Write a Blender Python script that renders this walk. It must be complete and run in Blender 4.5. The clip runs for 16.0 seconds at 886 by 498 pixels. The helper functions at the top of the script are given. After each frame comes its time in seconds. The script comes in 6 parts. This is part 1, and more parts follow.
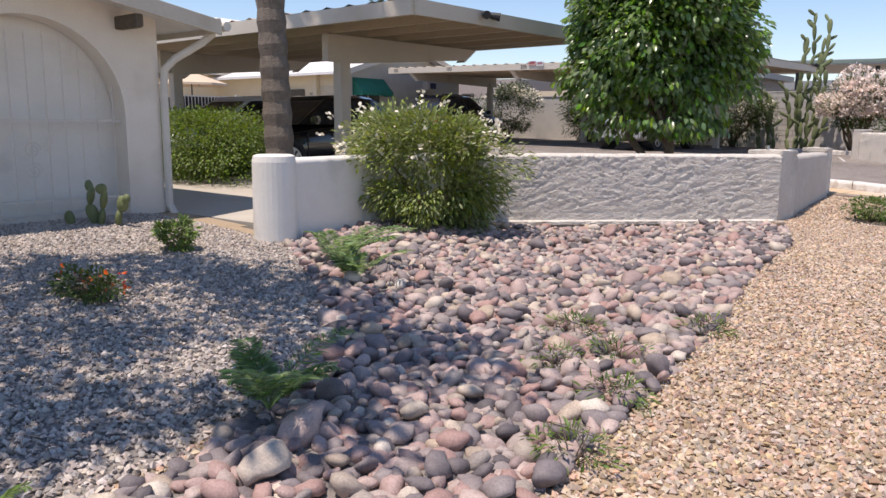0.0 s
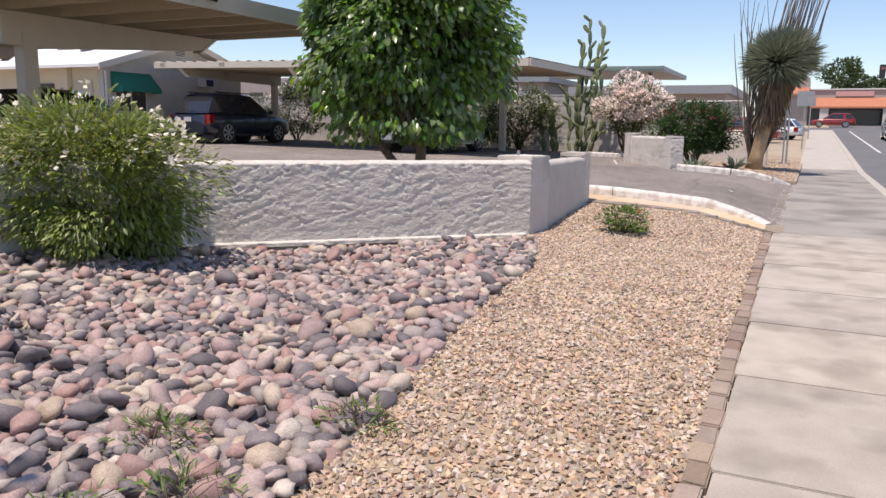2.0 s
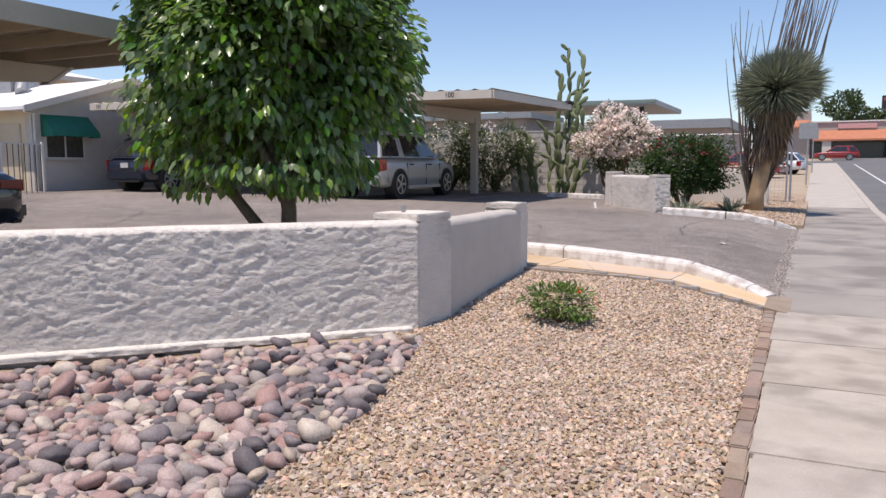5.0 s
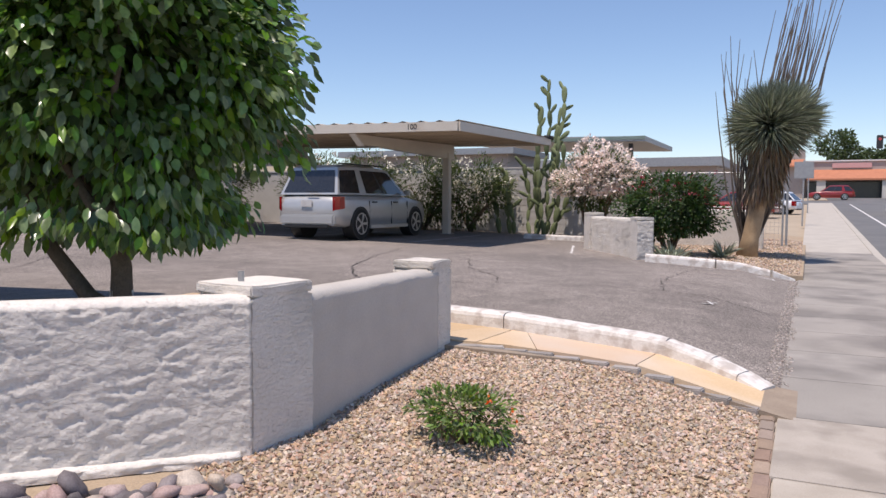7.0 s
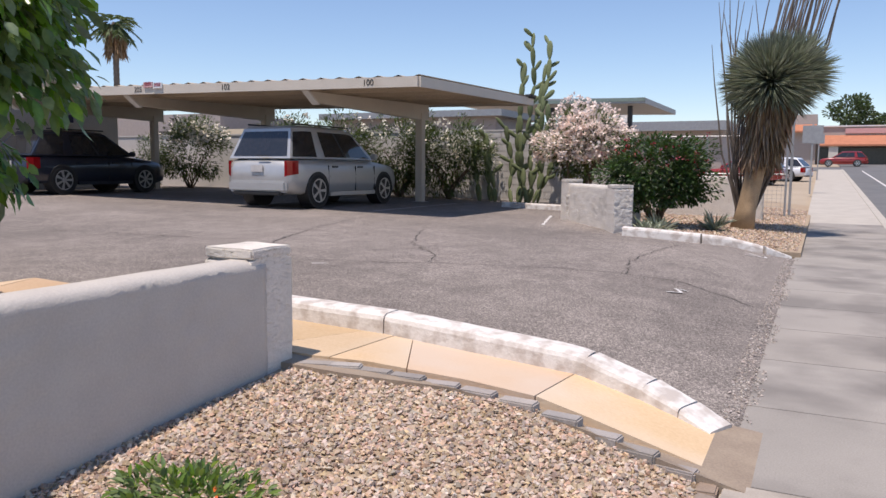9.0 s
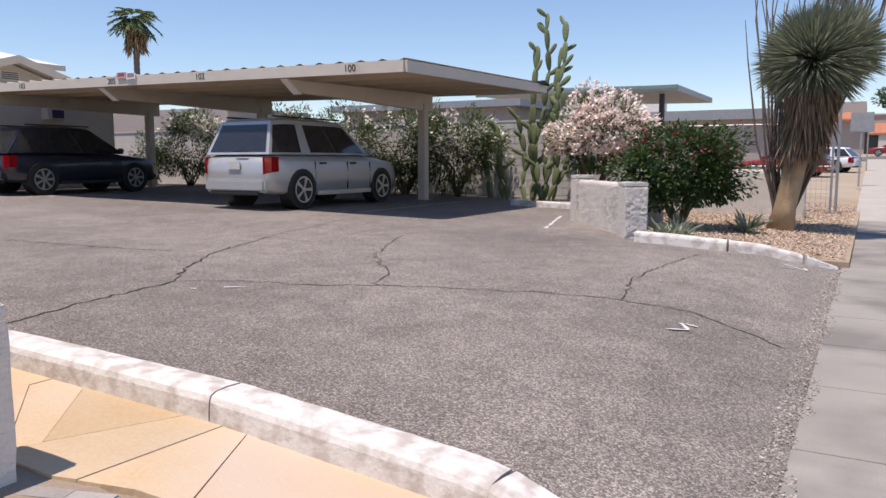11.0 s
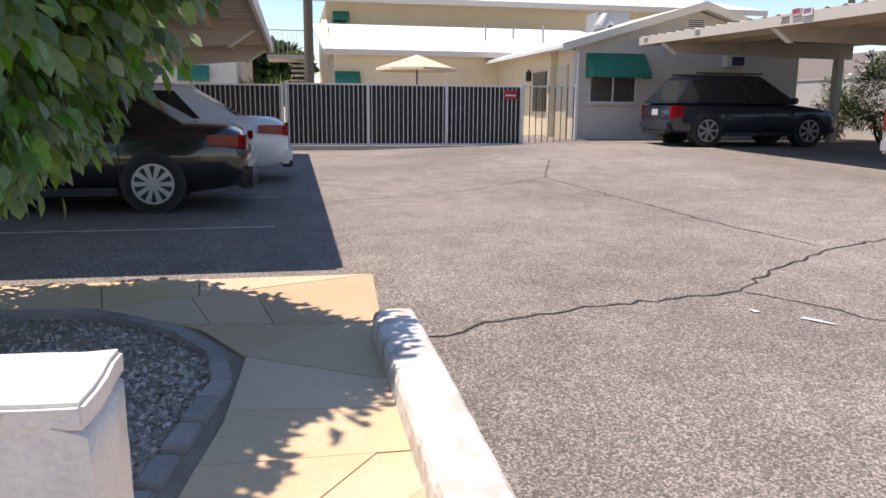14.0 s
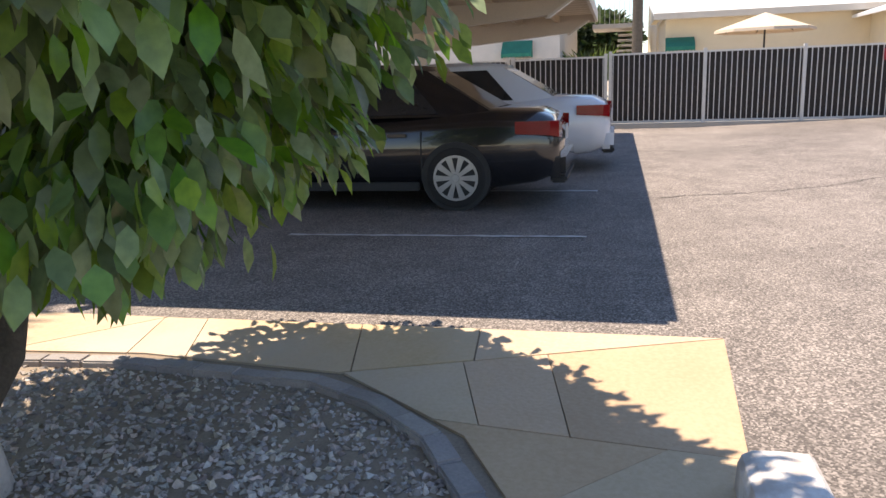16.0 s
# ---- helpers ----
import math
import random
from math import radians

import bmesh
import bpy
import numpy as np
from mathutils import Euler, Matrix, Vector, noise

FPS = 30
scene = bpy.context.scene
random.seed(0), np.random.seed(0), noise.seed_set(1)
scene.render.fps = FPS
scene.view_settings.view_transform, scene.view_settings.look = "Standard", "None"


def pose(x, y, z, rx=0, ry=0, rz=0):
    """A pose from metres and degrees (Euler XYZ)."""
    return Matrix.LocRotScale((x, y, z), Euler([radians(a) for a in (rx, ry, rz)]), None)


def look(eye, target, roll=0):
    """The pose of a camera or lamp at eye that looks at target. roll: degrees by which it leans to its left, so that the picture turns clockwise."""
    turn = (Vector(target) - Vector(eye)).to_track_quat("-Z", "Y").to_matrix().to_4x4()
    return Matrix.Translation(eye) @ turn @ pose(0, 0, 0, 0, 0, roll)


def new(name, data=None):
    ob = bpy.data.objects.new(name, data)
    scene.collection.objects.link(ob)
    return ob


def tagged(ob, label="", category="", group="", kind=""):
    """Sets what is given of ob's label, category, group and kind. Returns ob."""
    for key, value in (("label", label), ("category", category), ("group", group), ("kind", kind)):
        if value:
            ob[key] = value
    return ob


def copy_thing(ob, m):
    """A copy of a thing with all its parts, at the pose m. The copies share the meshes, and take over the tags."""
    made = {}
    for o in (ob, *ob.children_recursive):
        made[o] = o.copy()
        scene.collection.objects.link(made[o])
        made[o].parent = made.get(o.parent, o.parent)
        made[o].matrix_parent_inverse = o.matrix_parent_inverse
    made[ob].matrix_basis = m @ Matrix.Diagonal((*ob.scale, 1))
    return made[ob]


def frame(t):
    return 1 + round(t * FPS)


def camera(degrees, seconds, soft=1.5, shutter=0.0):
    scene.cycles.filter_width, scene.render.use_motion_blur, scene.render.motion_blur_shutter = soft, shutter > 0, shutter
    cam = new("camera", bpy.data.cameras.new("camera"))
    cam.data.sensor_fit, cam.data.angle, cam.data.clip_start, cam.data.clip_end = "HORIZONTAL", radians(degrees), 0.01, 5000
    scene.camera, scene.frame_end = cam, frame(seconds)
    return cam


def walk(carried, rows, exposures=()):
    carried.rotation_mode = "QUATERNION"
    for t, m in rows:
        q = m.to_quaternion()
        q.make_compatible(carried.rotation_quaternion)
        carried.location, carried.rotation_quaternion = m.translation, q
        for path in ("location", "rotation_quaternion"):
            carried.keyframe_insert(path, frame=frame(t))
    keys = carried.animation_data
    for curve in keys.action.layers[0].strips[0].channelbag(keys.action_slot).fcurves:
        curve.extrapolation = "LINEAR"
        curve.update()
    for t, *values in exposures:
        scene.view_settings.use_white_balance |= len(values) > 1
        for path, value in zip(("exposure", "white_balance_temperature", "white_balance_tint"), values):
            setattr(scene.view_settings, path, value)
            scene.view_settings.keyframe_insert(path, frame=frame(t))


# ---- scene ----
cam = camera(60.7, 16.0)
METRES, EYE, TILT, LEAN, TURN = 14.8, 1.27, 0.0, 0.0, 39.6
ROWS = [
    (0.0, 0.0, 0.0, 0.0, 0.06, -9.38, -0.38),
    (0.5, 0.0184, 0.0201, -0.0015, -4.4, -9.67, -0.58),
    (1.0, 0.0377, 0.0442, -0.0007, -8.62, -9.72, -0.6),
    (1.5, 0.0603, 0.0676, 0.0003, -11.85, -9.52, -0.74),
    (2.0, 0.0807, 0.0959, 0.0005, -13.77, -9.13, -0.75),
    (2.5, 0.1022, 0.1227, 0.0, -14.38, -8.79, -0.69),
    (3.0, 0.1209, 0.1496, 0.0013, -13.98, -8.71, -0.54),
    (5.5, 0.2234, 0.2819, 0.0056, -13.74, -4.84, 0.3),
    (6.0, 0.2425, 0.3107, 0.0087, -14.05, -3.47, 0.11),
    (6.5, 0.2639, 0.3348, 0.0104, -13.91, -3.0, -0.13),
    (7.0, 0.2824, 0.362, 0.0094, -13.79, -3.52, -0.25),
    (7.5, 0.305, 0.3828, 0.0088, -14.2, -4.36, -0.43),
    (8.0, 0.3296, 0.4031, 0.009, -14.7, -5.25, -0.64),
    (10.5, 0.4356, 0.5286, 0.0109, -10.13, -6.71, -0.08),
    (11.0, 0.4522, 0.5552, 0.0127, -10.26, -6.66, 0.09),
    (11.5, 0.4719, 0.58, 0.0133, -9.75, -6.65, -0.32),
    (12.0, 0.4871, 0.6069, 0.0126, -7.35, -7.05, -1.23),
    (12.5, 0.5006, 0.633, 0.0113, -1.9, -8.47, -2.63),
    (13.0, 0.5051, 0.6588, 0.0112, 11.73, -11.23, -3.48),
    (13.5, 0.4895, 0.6848, 0.0143, 26.7, -11.85, -1.26),
    (14.0, 0.4746, 0.7063, 0.0171, 39.46, -10.66, -0.49),
    (14.5, 0.4572, 0.7272, 0.0198, 49.87, -9.9, 0.11),
    (15.0, 0.4319, 0.7447, 0.0225, 55.78, -10.08, 1.27),
    (15.5, 0.4125, 0.7602, 0.0218, 59.98, -11.12, 1.7),
    (16.0, 0.3952, 0.7727, 0.0213, 63.2, -12.43, 1.98),
]
walk(cam, [(t, pose(0, 0, EYE, TILT, LEAN, TURN) @ pose(METRES * x, METRES * y, METRES * z, 90 + pitch, roll, yaw)) for t, x, y, z, yaw, pitch, roll in ROWS],
     [(0, 0.28, 7050, 18), (3, 0.2, 6950, 18), (6, 0.14, 6780, 18), (12, 0.16, 6800, 18), (13, 0.38, 6950, 18), (14, 0.58, 7100, 17), (15, 0.8, 7350, 16), (16, 0.96, 7500, 16)])

SUN_DIR = (-0.11, -0.3, 1.0)
world = bpy.data.worlds.new("sky")
scene.world = world
world.use_nodes = True
wn = world.node_tree.nodes
sky = wn.new("ShaderNodeTexSky")
sky.sky_type = "NISHITA"
sky.sun_disc = False
sky.sun_elevation = math.atan2(1.0, math.hypot(SUN_DIR[0], SUN_DIR[1]))
sky.sun_rotation = math.atan2(SUN_DIR[0], SUN_DIR[1])
sky.air_density, sky.dust_density, sky.ozone_density = 1.0, 0.0, 5.0
world.node_tree.links.new(sky.outputs[0], wn["Background"].inputs[0])
wn["Background"].inputs[1].default_value = 0.135
sun = new("sun", bpy.data.lights.new("sun", "SUN"))
sun.data.energy, sun.data.angle, sun.data.color = 4.15, radians(0.55), (1.0, 0.95, 0.87)
sun.matrix_world = look((SUN_DIR[0] * 60, SUN_DIR[1] * 60, 60), (0, 0, 0))

# ---- materials ----


def mat(name, c1, c2=None, rough=0.8, metal=0.0, scale=8.0, fine=80.0, bump=0.0, island=0.0, rand=0.0, dirt=None, dirt_at=0.62, bscale=None, dscale=None, spec=0.5, coat=0.0, detail=6.0):
    """A surface with broad and fine variation, bump, and hue shifts from piece to piece."""
    m = bpy.data.materials.new(name)
    m.use_nodes = True
    nt = m.node_tree
    b = nt.nodes["Principled BSDF"]
    b.inputs["Roughness"].default_value = rough
    b.inputs["Metallic"].default_value = metal
    b.inputs["Specular IOR Level"].default_value = spec
    b.inputs["Coat Weight"].default_value = coat
    c2 = c2 or tuple(c * 0.8 for c in c1)
    tc = nt.nodes.new("ShaderNodeNewGeometry")
    src = tc.outputs["Position"]
    n1 = nt.nodes.new("ShaderNodeTexNoise")
    n1.inputs["Scale"].default_value, n1.inputs["Detail"].default_value = scale, detail
    n2 = nt.nodes.new("ShaderNodeTexNoise")
    n2.inputs["Scale"].default_value, n2.inputs["Detail"].default_value = fine, 3.0
    for n in (n1, n2):
        nt.links.new(src, n.inputs["Vector"])
    ad = nt.nodes.new("ShaderNodeMath")
    ad.operation = "ADD"
    nt.links.new(n1.outputs[0], ad.inputs[0])
    nt.links.new(n2.outputs[0], ad.inputs[1])
    rp = nt.nodes.new("ShaderNodeMapRange")
    rp.inputs[1].default_value, rp.inputs[2].default_value = 0.75, 1.25
    nt.links.new(ad.outputs[0], rp.inputs[0])
    mx = nt.nodes.new("ShaderNodeMix")
    mx.data_type = "RGBA"
    mx.inputs[6].default_value, mx.inputs[7].default_value = (*c1, 1), (*c2, 1)
    nt.links.new(rp.outputs[0], mx.inputs[0])
    out = mx.outputs[2]
    if dirt:
        n3 = nt.nodes.new("ShaderNodeTexNoise")
        n3.inputs["Scale"].default_value, n3.inputs["Detail"].default_value = dscale or scale * 0.35, 8.0
        nt.links.new(src, n3.inputs["Vector"])
        r3 = nt.nodes.new("ShaderNodeMapRange")
        r3.inputs[1].default_value, r3.inputs[2].default_value = dirt_at - 0.07, dirt_at + 0.09
        nt.links.new(n3.outputs[0], r3.inputs[0])
        m3 = nt.nodes.new("ShaderNodeMix")
        m3.data_type = "RGBA"
        nt.links.new(r3.outputs[0], m3.inputs[0])
        nt.links.new(out, m3.inputs[6])
        m3.inputs[7].default_value = (*dirt, 1)
        out = m3.outputs[2]
    amount = island or rand
    if amount:
        if island:
            ran = tc.outputs["Random Per Island"]
        else:
            ran = nt.nodes.new("ShaderNodeObjectInfo").outputs["Random"]
        hs = nt.nodes.new("ShaderNodeHueSaturation")
        wnz = nt.nodes.new("ShaderNodeTexWhiteNoise")
        wnz.noise_dimensions = "1D"
        nt.links.new(ran, wnz.inputs["W"])
        for k, (o, lo, hi) in enumerate((("Value", 1 - amount, 1 + amount), ("Hue", 0.5 - amount * 0.06, 0.5 + amount * 0.05), ("Saturation", 1 - amount * 0.9, 1 + amount * 0.7))):
            q = nt.nodes.new("ShaderNodeMapRange")
            q.inputs[3].default_value, q.inputs[4].default_value = lo, hi
            if k == 0:
                nt.links.new(ran, q.inputs[0])
            else:
                sp = nt.nodes.new("ShaderNodeSeparateColor")
                nt.links.new(wnz.outputs["Color"], sp.inputs[0])
                nt.links.new(sp.outputs[k - 1], q.inputs[0])
            nt.links.new(q.outputs[0], hs.inputs[o])
        nt.links.new(out, hs.inputs["Color"])
        out = hs.outputs[0]
    nt.links.new(out, b.inputs["Base Color"])
    if bump:
        bp = nt.nodes.new("ShaderNodeBump")
        bp.inputs["Strength"].default_value, bp.inputs["Distance"].default_value = 0.8, bump
        if bscale:
            n4 = nt.nodes.new("ShaderNodeTexNoise")
            n4.inputs["Scale"].default_value, n4.inputs["Detail"].default_value = bscale, 4.0
            nt.links.new(src, n4.inputs["Vector"])
            nt.links.new(n4.outputs[0], bp.inputs["Height"])
        else:
            nt.links.new(n2.outputs[0], bp.inputs["Height"])
        nt.links.new(bp.outputs[0], b.inputs["Normal"])
    return m


def leaf_mat(name, c1, c2, rough=0.4, thru=0.25, amount=0.35):
    m = mat(name, c1, c2, rough=rough, scale=3.0, fine=30.0, island=amount)
    nt = m.node_tree
    b = nt.nodes["Principled BSDF"]
    tr = nt.nodes.new("ShaderNodeBsdfTranslucent")
    sh = nt.nodes.new("ShaderNodeMixShader")
    sh.inputs[0].default_value = thru
    src = b.inputs["Base Color"].links[0].from_socket
    bright = nt.nodes.new("ShaderNodeHueSaturation")
    bright.inputs["Value"].default_value, bright.inputs["Hue"].default_value = 1.7, 0.475
    nt.links.new(src, bright.inputs["Color"])
    nt.links.new(bright.outputs[0], tr.inputs[0])
    nt.links.new(b.outputs[0], sh.inputs[1])
    nt.links.new(tr.outputs[0], sh.inputs[2])
    nt.links.new(sh.outputs[0], nt.nodes["Material Output"].inputs[0])
    return m


def trowelled(m, scale, depth):
    """Adds the broken edges of trowelled plaster to a surface's relief."""
    nt = m.node_tree
    geo = nt.nodes.new("ShaderNodeNewGeometry")
    mp = nt.nodes.new("ShaderNodeMapping")
    mp.inputs["Scale"].default_value = (1.0, 1.0, 2.1)
    nz = nt.nodes.new("ShaderNodeTexNoise")
    nz.inputs["Scale"].default_value, nz.inputs["Detail"].default_value, nz.inputs["Distortion"].default_value = scale, 5.0, 0.8
    st = nt.nodes.new("ShaderNodeMapRange")
    st.interpolation_type = "STEPPED"
    st.inputs["Steps"].default_value = 7.0
    st.inputs[1].default_value, st.inputs[2].default_value = 0.25, 0.75
    bp = nt.nodes.new("ShaderNodeBump")
    bp.inputs["Strength"].default_value, bp.inputs["Distance"].default_value = 0.9, depth
    b = nt.nodes["Principled BSDF"]
    old = b.inputs["Normal"].links[0].from_socket
    nt.links.new(geo.outputs["Position"], mp.inputs[0])
    nt.links.new(mp.outputs[0], nz.inputs["Vector"])
    nt.links.new(nz.outputs[0], st.inputs[0])
    nt.links.new(st.outputs[0], bp.inputs["Height"])
    nt.links.new(old, bp.inputs["Normal"])
    nt.links.new(bp.outputs[0], b.inputs["Normal"])




def aggregate(name, dark, light, cell, patch):
    """Worn asphalt: pale stone chips in a dark binder, with broad stained and bleached patches."""
    m = bpy.data.materials.new(name)
    m.use_nodes = True
    nt = m.node_tree
    b = nt.nodes["Principled BSDF"]
    b.inputs["Roughness"].default_value, b.inputs["Specular IOR Level"].default_value = 0.9, 0.3
    geo = nt.nodes.new("ShaderNodeNewGeometry")
    vo = nt.nodes.new("ShaderNodeTexVoronoi")
    vo.inputs["Scale"].default_value = 1.0 / cell
    sep = nt.nodes.new("ShaderNodeSeparateColor")
    pw = nt.nodes.new("ShaderNodeMath")
    pw.operation = "POWER"
    pw.inputs[1].default_value = 2.0
    mx = nt.nodes.new("ShaderNodeMix")
    mx.data_type = "RGBA"
    mx.inputs[6].default_value, mx.inputs[7].default_value = (*dark, 1), (*light, 1)
    nt.links.new(geo.outputs["Position"], vo.inputs["Vector"])
    nt.links.new(vo.outputs["Color"], sep.inputs[0])
    nt.links.new(sep.outputs[0], pw.inputs[0])
    nt.links.new(pw.outputs[0], mx.inputs[0])
    out = mx.outputs[2]
    for scale, detail, lo, hi, amount in patch:
        nz = nt.nodes.new("ShaderNodeTexNoise")
        nz.inputs["Scale"].default_value, nz.inputs["Detail"].default_value = scale, detail
        rg = nt.nodes.new("ShaderNodeMapRange")
        rg.inputs[1].default_value, rg.inputs[2].default_value = lo, hi
        rg.inputs[3].default_value, rg.inputs[4].default_value = 1 - amount, 1 + amount * 0.6
        mul = nt.nodes.new("ShaderNodeVectorMath")
        mul.operation = "SCALE"
        nt.links.new(geo.outputs["Position"], nz.inputs["Vector"])
        nt.links.new(nz.outputs[0], rg.inputs[0])
        nt.links.new(out, mul.inputs[0])
        nt.links.new(rg.outputs[0], mul.inputs["Scale"])
        out = mul.outputs[0]
    nt.links.new(out, b.inputs["Base Color"])
    bp = nt.nodes.new("ShaderNodeBump")
    bp.inputs["Strength"].default_value, bp.inputs["Distance"].default_value = 0.6, cell * 0.22
    bp.invert = True
    nt.links.new(vo.outputs["Distance"], bp.inputs["Height"])
    nt.links.new(bp.outputs[0], b.inputs["Normal"])
    return m


def stone_mat(name, per_object):
    """River stones, each of one colour from grey and mauve to pink and cream, with veins and specks."""
    m = mat(name, (0.95, 0.95, 0.95), (0.62, 0.6, 0.6), rough=0.72, scale=14.0, fine=120.0, bump=0.0015)
    nt = m.node_tree
    b = nt.nodes["Principled BSDF"]
    if per_object:
        ran = nt.nodes.new("ShaderNodeObjectInfo").outputs["Random"]
    else:
        ran = nt.nodes.new("ShaderNodeNewGeometry").outputs["Random Per Island"]
    cr = nt.nodes.new("ShaderNodeValToRGB")
    tones = ((0.0, (0.13, 0.115, 0.12)), (0.14, (0.22, 0.19, 0.195)), (0.3, (0.34, 0.29, 0.285)), (0.42, (0.44, 0.27, 0.235)), (0.55, (0.5, 0.36, 0.33)), (0.68, (0.58, 0.46, 0.415)), (0.8, (0.36, 0.32, 0.3)), (0.9, (0.52, 0.41, 0.31)), (1.0, (0.72, 0.64, 0.55)))
    el = cr.color_ramp.elements
    while len(el) < len(tones):
        el.new(0.5)
    for e, (at, c) in zip(el, tones):
        e.position, e.color = at, (*c, 1)
    mul = nt.nodes.new("ShaderNodeVectorMath")
    mul.operation = "MULTIPLY"
    nt.links.new(ran, cr.inputs[0])
    nt.links.new(cr.outputs[0], mul.inputs[0])
    nt.links.new(b.inputs["Base Color"].links[0].from_socket, mul.inputs[1])
    nt.links.new(mul.outputs[0], b.inputs["Base Color"])
    return m


ASPHALT = aggregate("asphalt", (0.125, 0.108, 0.096), (0.46, 0.397, 0.35), 0.0085, ((0.35, 5.0, 0.35, 0.65, 0.2), (3.0, 6.0, 0.35, 0.65, 0.14)))
ROAD = mat("road_asphalt", (0.12, 0.12, 0.12), (0.17, 0.165, 0.16), rough=0.9, scale=0.6, fine=90.0)
CRACK = mat("crack_tar", (0.02, 0.02, 0.02), (0.04, 0.035, 0.03), rough=0.9)
CONCRETE = mat("sidewalk_concrete", (0.37, 0.32, 0.265), (0.48, 0.425, 0.36), rough=0.9, scale=4.0, fine=160.0, bump=0.003, rand=0.07, dirt=(0.3, 0.26, 0.215), dirt_at=0.56, dscale=2.2)
OLDCONC = mat("stained_sidewalk_concrete", (0.27, 0.245, 0.215), (0.35, 0.318, 0.28), rough=0.92, scale=1.1, fine=110.0, bump=0.003, rand=0.05, dirt=(0.2, 0.18, 0.16), dirt_at=0.54, dscale=0.9)
PLAINCON = mat("plain_concrete", (0.4, 0.36, 0.31), (0.48, 0.44, 0.38), rough=0.9, scale=2.0, fine=90.0, bump=0.002)
STUCCO = mat("white_stucco", (0.83, 0.77, 0.695), (0.75, 0.69, 0.62), rough=0.92, scale=5.0, fine=70.0, bump=0.008, dirt=(0.55, 0.51, 0.46), dirt_at=0.66, bscale=38.0)
trowelled(STUCCO, 26.0, 0.03)
# White stucco of the side wall, its shade darkened into the colour.
SHADEDW = mat("shaded_smooth_white_stucco", (0.55, 0.505, 0.455), (0.48, 0.44, 0.4), rough=0.9, scale=4.0, fine=90.0, bump=0.004, dirt=(0.5, 0.47, 0.43), dirt_at=0.66, bscale=70.0)
HOUSEW = mat("cream_stucco", (0.6, 0.55, 0.49), (0.53, 0.49, 0.44), rough=0.92, scale=3.0, fine=60.0, bump=0.006, bscale=60.0)
YELLOWW = mat("yellow_cream_stucco", (0.74, 0.62, 0.44), (0.68, 0.57, 0.4), rough=0.92, scale=2.0, fine=60.0)
WALLW = mat("white_wall_paint", (0.82, 0.79, 0.74), (0.75, 0.72, 0.67), rough=0.9, scale=4.0, fine=90.0, bump=0.004, dirt=(0.62, 0.58, 0.53), dirt_at=0.68, bscale=70.0)
ARCHW = mat("pale_house_stucco", (0.84, 0.77, 0.69), (0.77, 0.7, 0.62), rough=0.92, scale=3.0, fine=60.0, bump=0.006, bscale=60.0, dirt=(0.66, 0.59, 0.51), dirt_at=0.66)
CMU = mat("painted_block", (0.55, 0.52, 0.48), (0.47, 0.44, 0.41), rough=0.92, scale=2.5, fine=90.0, bump=0.004, rand=0.06)
KERBW = mat("white_kerb_paint", (0.74, 0.705, 0.66), (0.66, 0.62, 0.575), rough=0.85, scale=7.0, fine=60.0, bump=0.006, dirt=(0.5, 0.44, 0.39), dirt_at=0.53, dscale=9.0, bscale=40.0)
FLAG = mat("buff_flagstone", (0.62, 0.455, 0.295), (0.55, 0.39, 0.24), rough=0.85, scale=2.2, fine=50.0, bump=0.003, rand=0.12, dirt=(0.58, 0.47, 0.36), dirt_at=0.58)
MORTAR = mat("sandy_mortar", (0.34, 0.27, 0.2), (0.26, 0.2, 0.15), rough=0.95, scale=6.0, fine=90.0, bump=0.003)
BRICK = mat("weathered_brick", (0.34, 0.25, 0.19), (0.26, 0.19, 0.145), rough=0.92, scale=9.0, fine=90.0, bump=0.003, rand=0.2)
DARKBRICK = mat("grey_edging_brick", (0.3, 0.27, 0.25), (0.38, 0.34, 0.31), rough=0.92, scale=9.0, fine=90.0, bump=0.003, rand=0.2)
TANGRAVEL = mat("tan_gravel", (0.52, 0.4, 0.295), (0.42, 0.31, 0.225), rough=0.92, scale=2.0, fine=90.0, island=0.42)
GREYGRAVEL = mat("grey_gravel", (0.46, 0.4, 0.35), (0.35, 0.305, 0.27), rough=0.92, scale=2.0, fine=90.0, island=0.42)
DARKGRAVEL = mat("dark_gravel", (0.5, 0.435, 0.375), (0.35, 0.3, 0.26), rough=0.92, scale=2.0, fine=90.0, island=0.5)
TANSOIL = mat("tan_soil", (0.42, 0.32, 0.22), (0.33, 0.25, 0.17), rough=0.95, scale=3.0, fine=60.0, bump=0.01)
GREYSOIL = mat("grey_soil", (0.26, 0.23, 0.21), (0.2, 0.18, 0.165), rough=0.95, scale=3.0, fine=60.0, bump=0.01)
DIRT = mat("desert_dirt", (0.42, 0.34, 0.25), (0.36, 0.29, 0.21), rough=0.95, scale=0.4, fine=20.0)
RIVER = stone_mat("river_stone", True)
RIVERS = stone_mat("river_stone_rest", False)
CREAMPAINT = mat("cream_metal_paint", (0.62, 0.55, 0.46), (0.56, 0.5, 0.42), rough=0.55, scale=2.0, fine=40.0, dirt=(0.45, 0.36, 0.27), dirt_at=0.68)
DECK = mat("carport_deck", (0.55, 0.45, 0.33), (0.48, 0.39, 0.28), rough=0.6, scale=1.5, fine=30.0)
WHITEROOF = mat("white_roof_coating", (0.8, 0.79, 0.78), (0.72, 0.71, 0.7), rough=0.8, scale=1.0, fine=20.0)
ROOFTOP = mat("metal_roof_top", (0.55, 0.55, 0.54), (0.45, 0.44, 0.43), rough=0.5, metal=0.3)
GREENAWN = mat("green_canvas", (0.012, 0.19, 0.13), (0.01, 0.15, 0.1), rough=0.8, scale=4.0, fine=120.0)
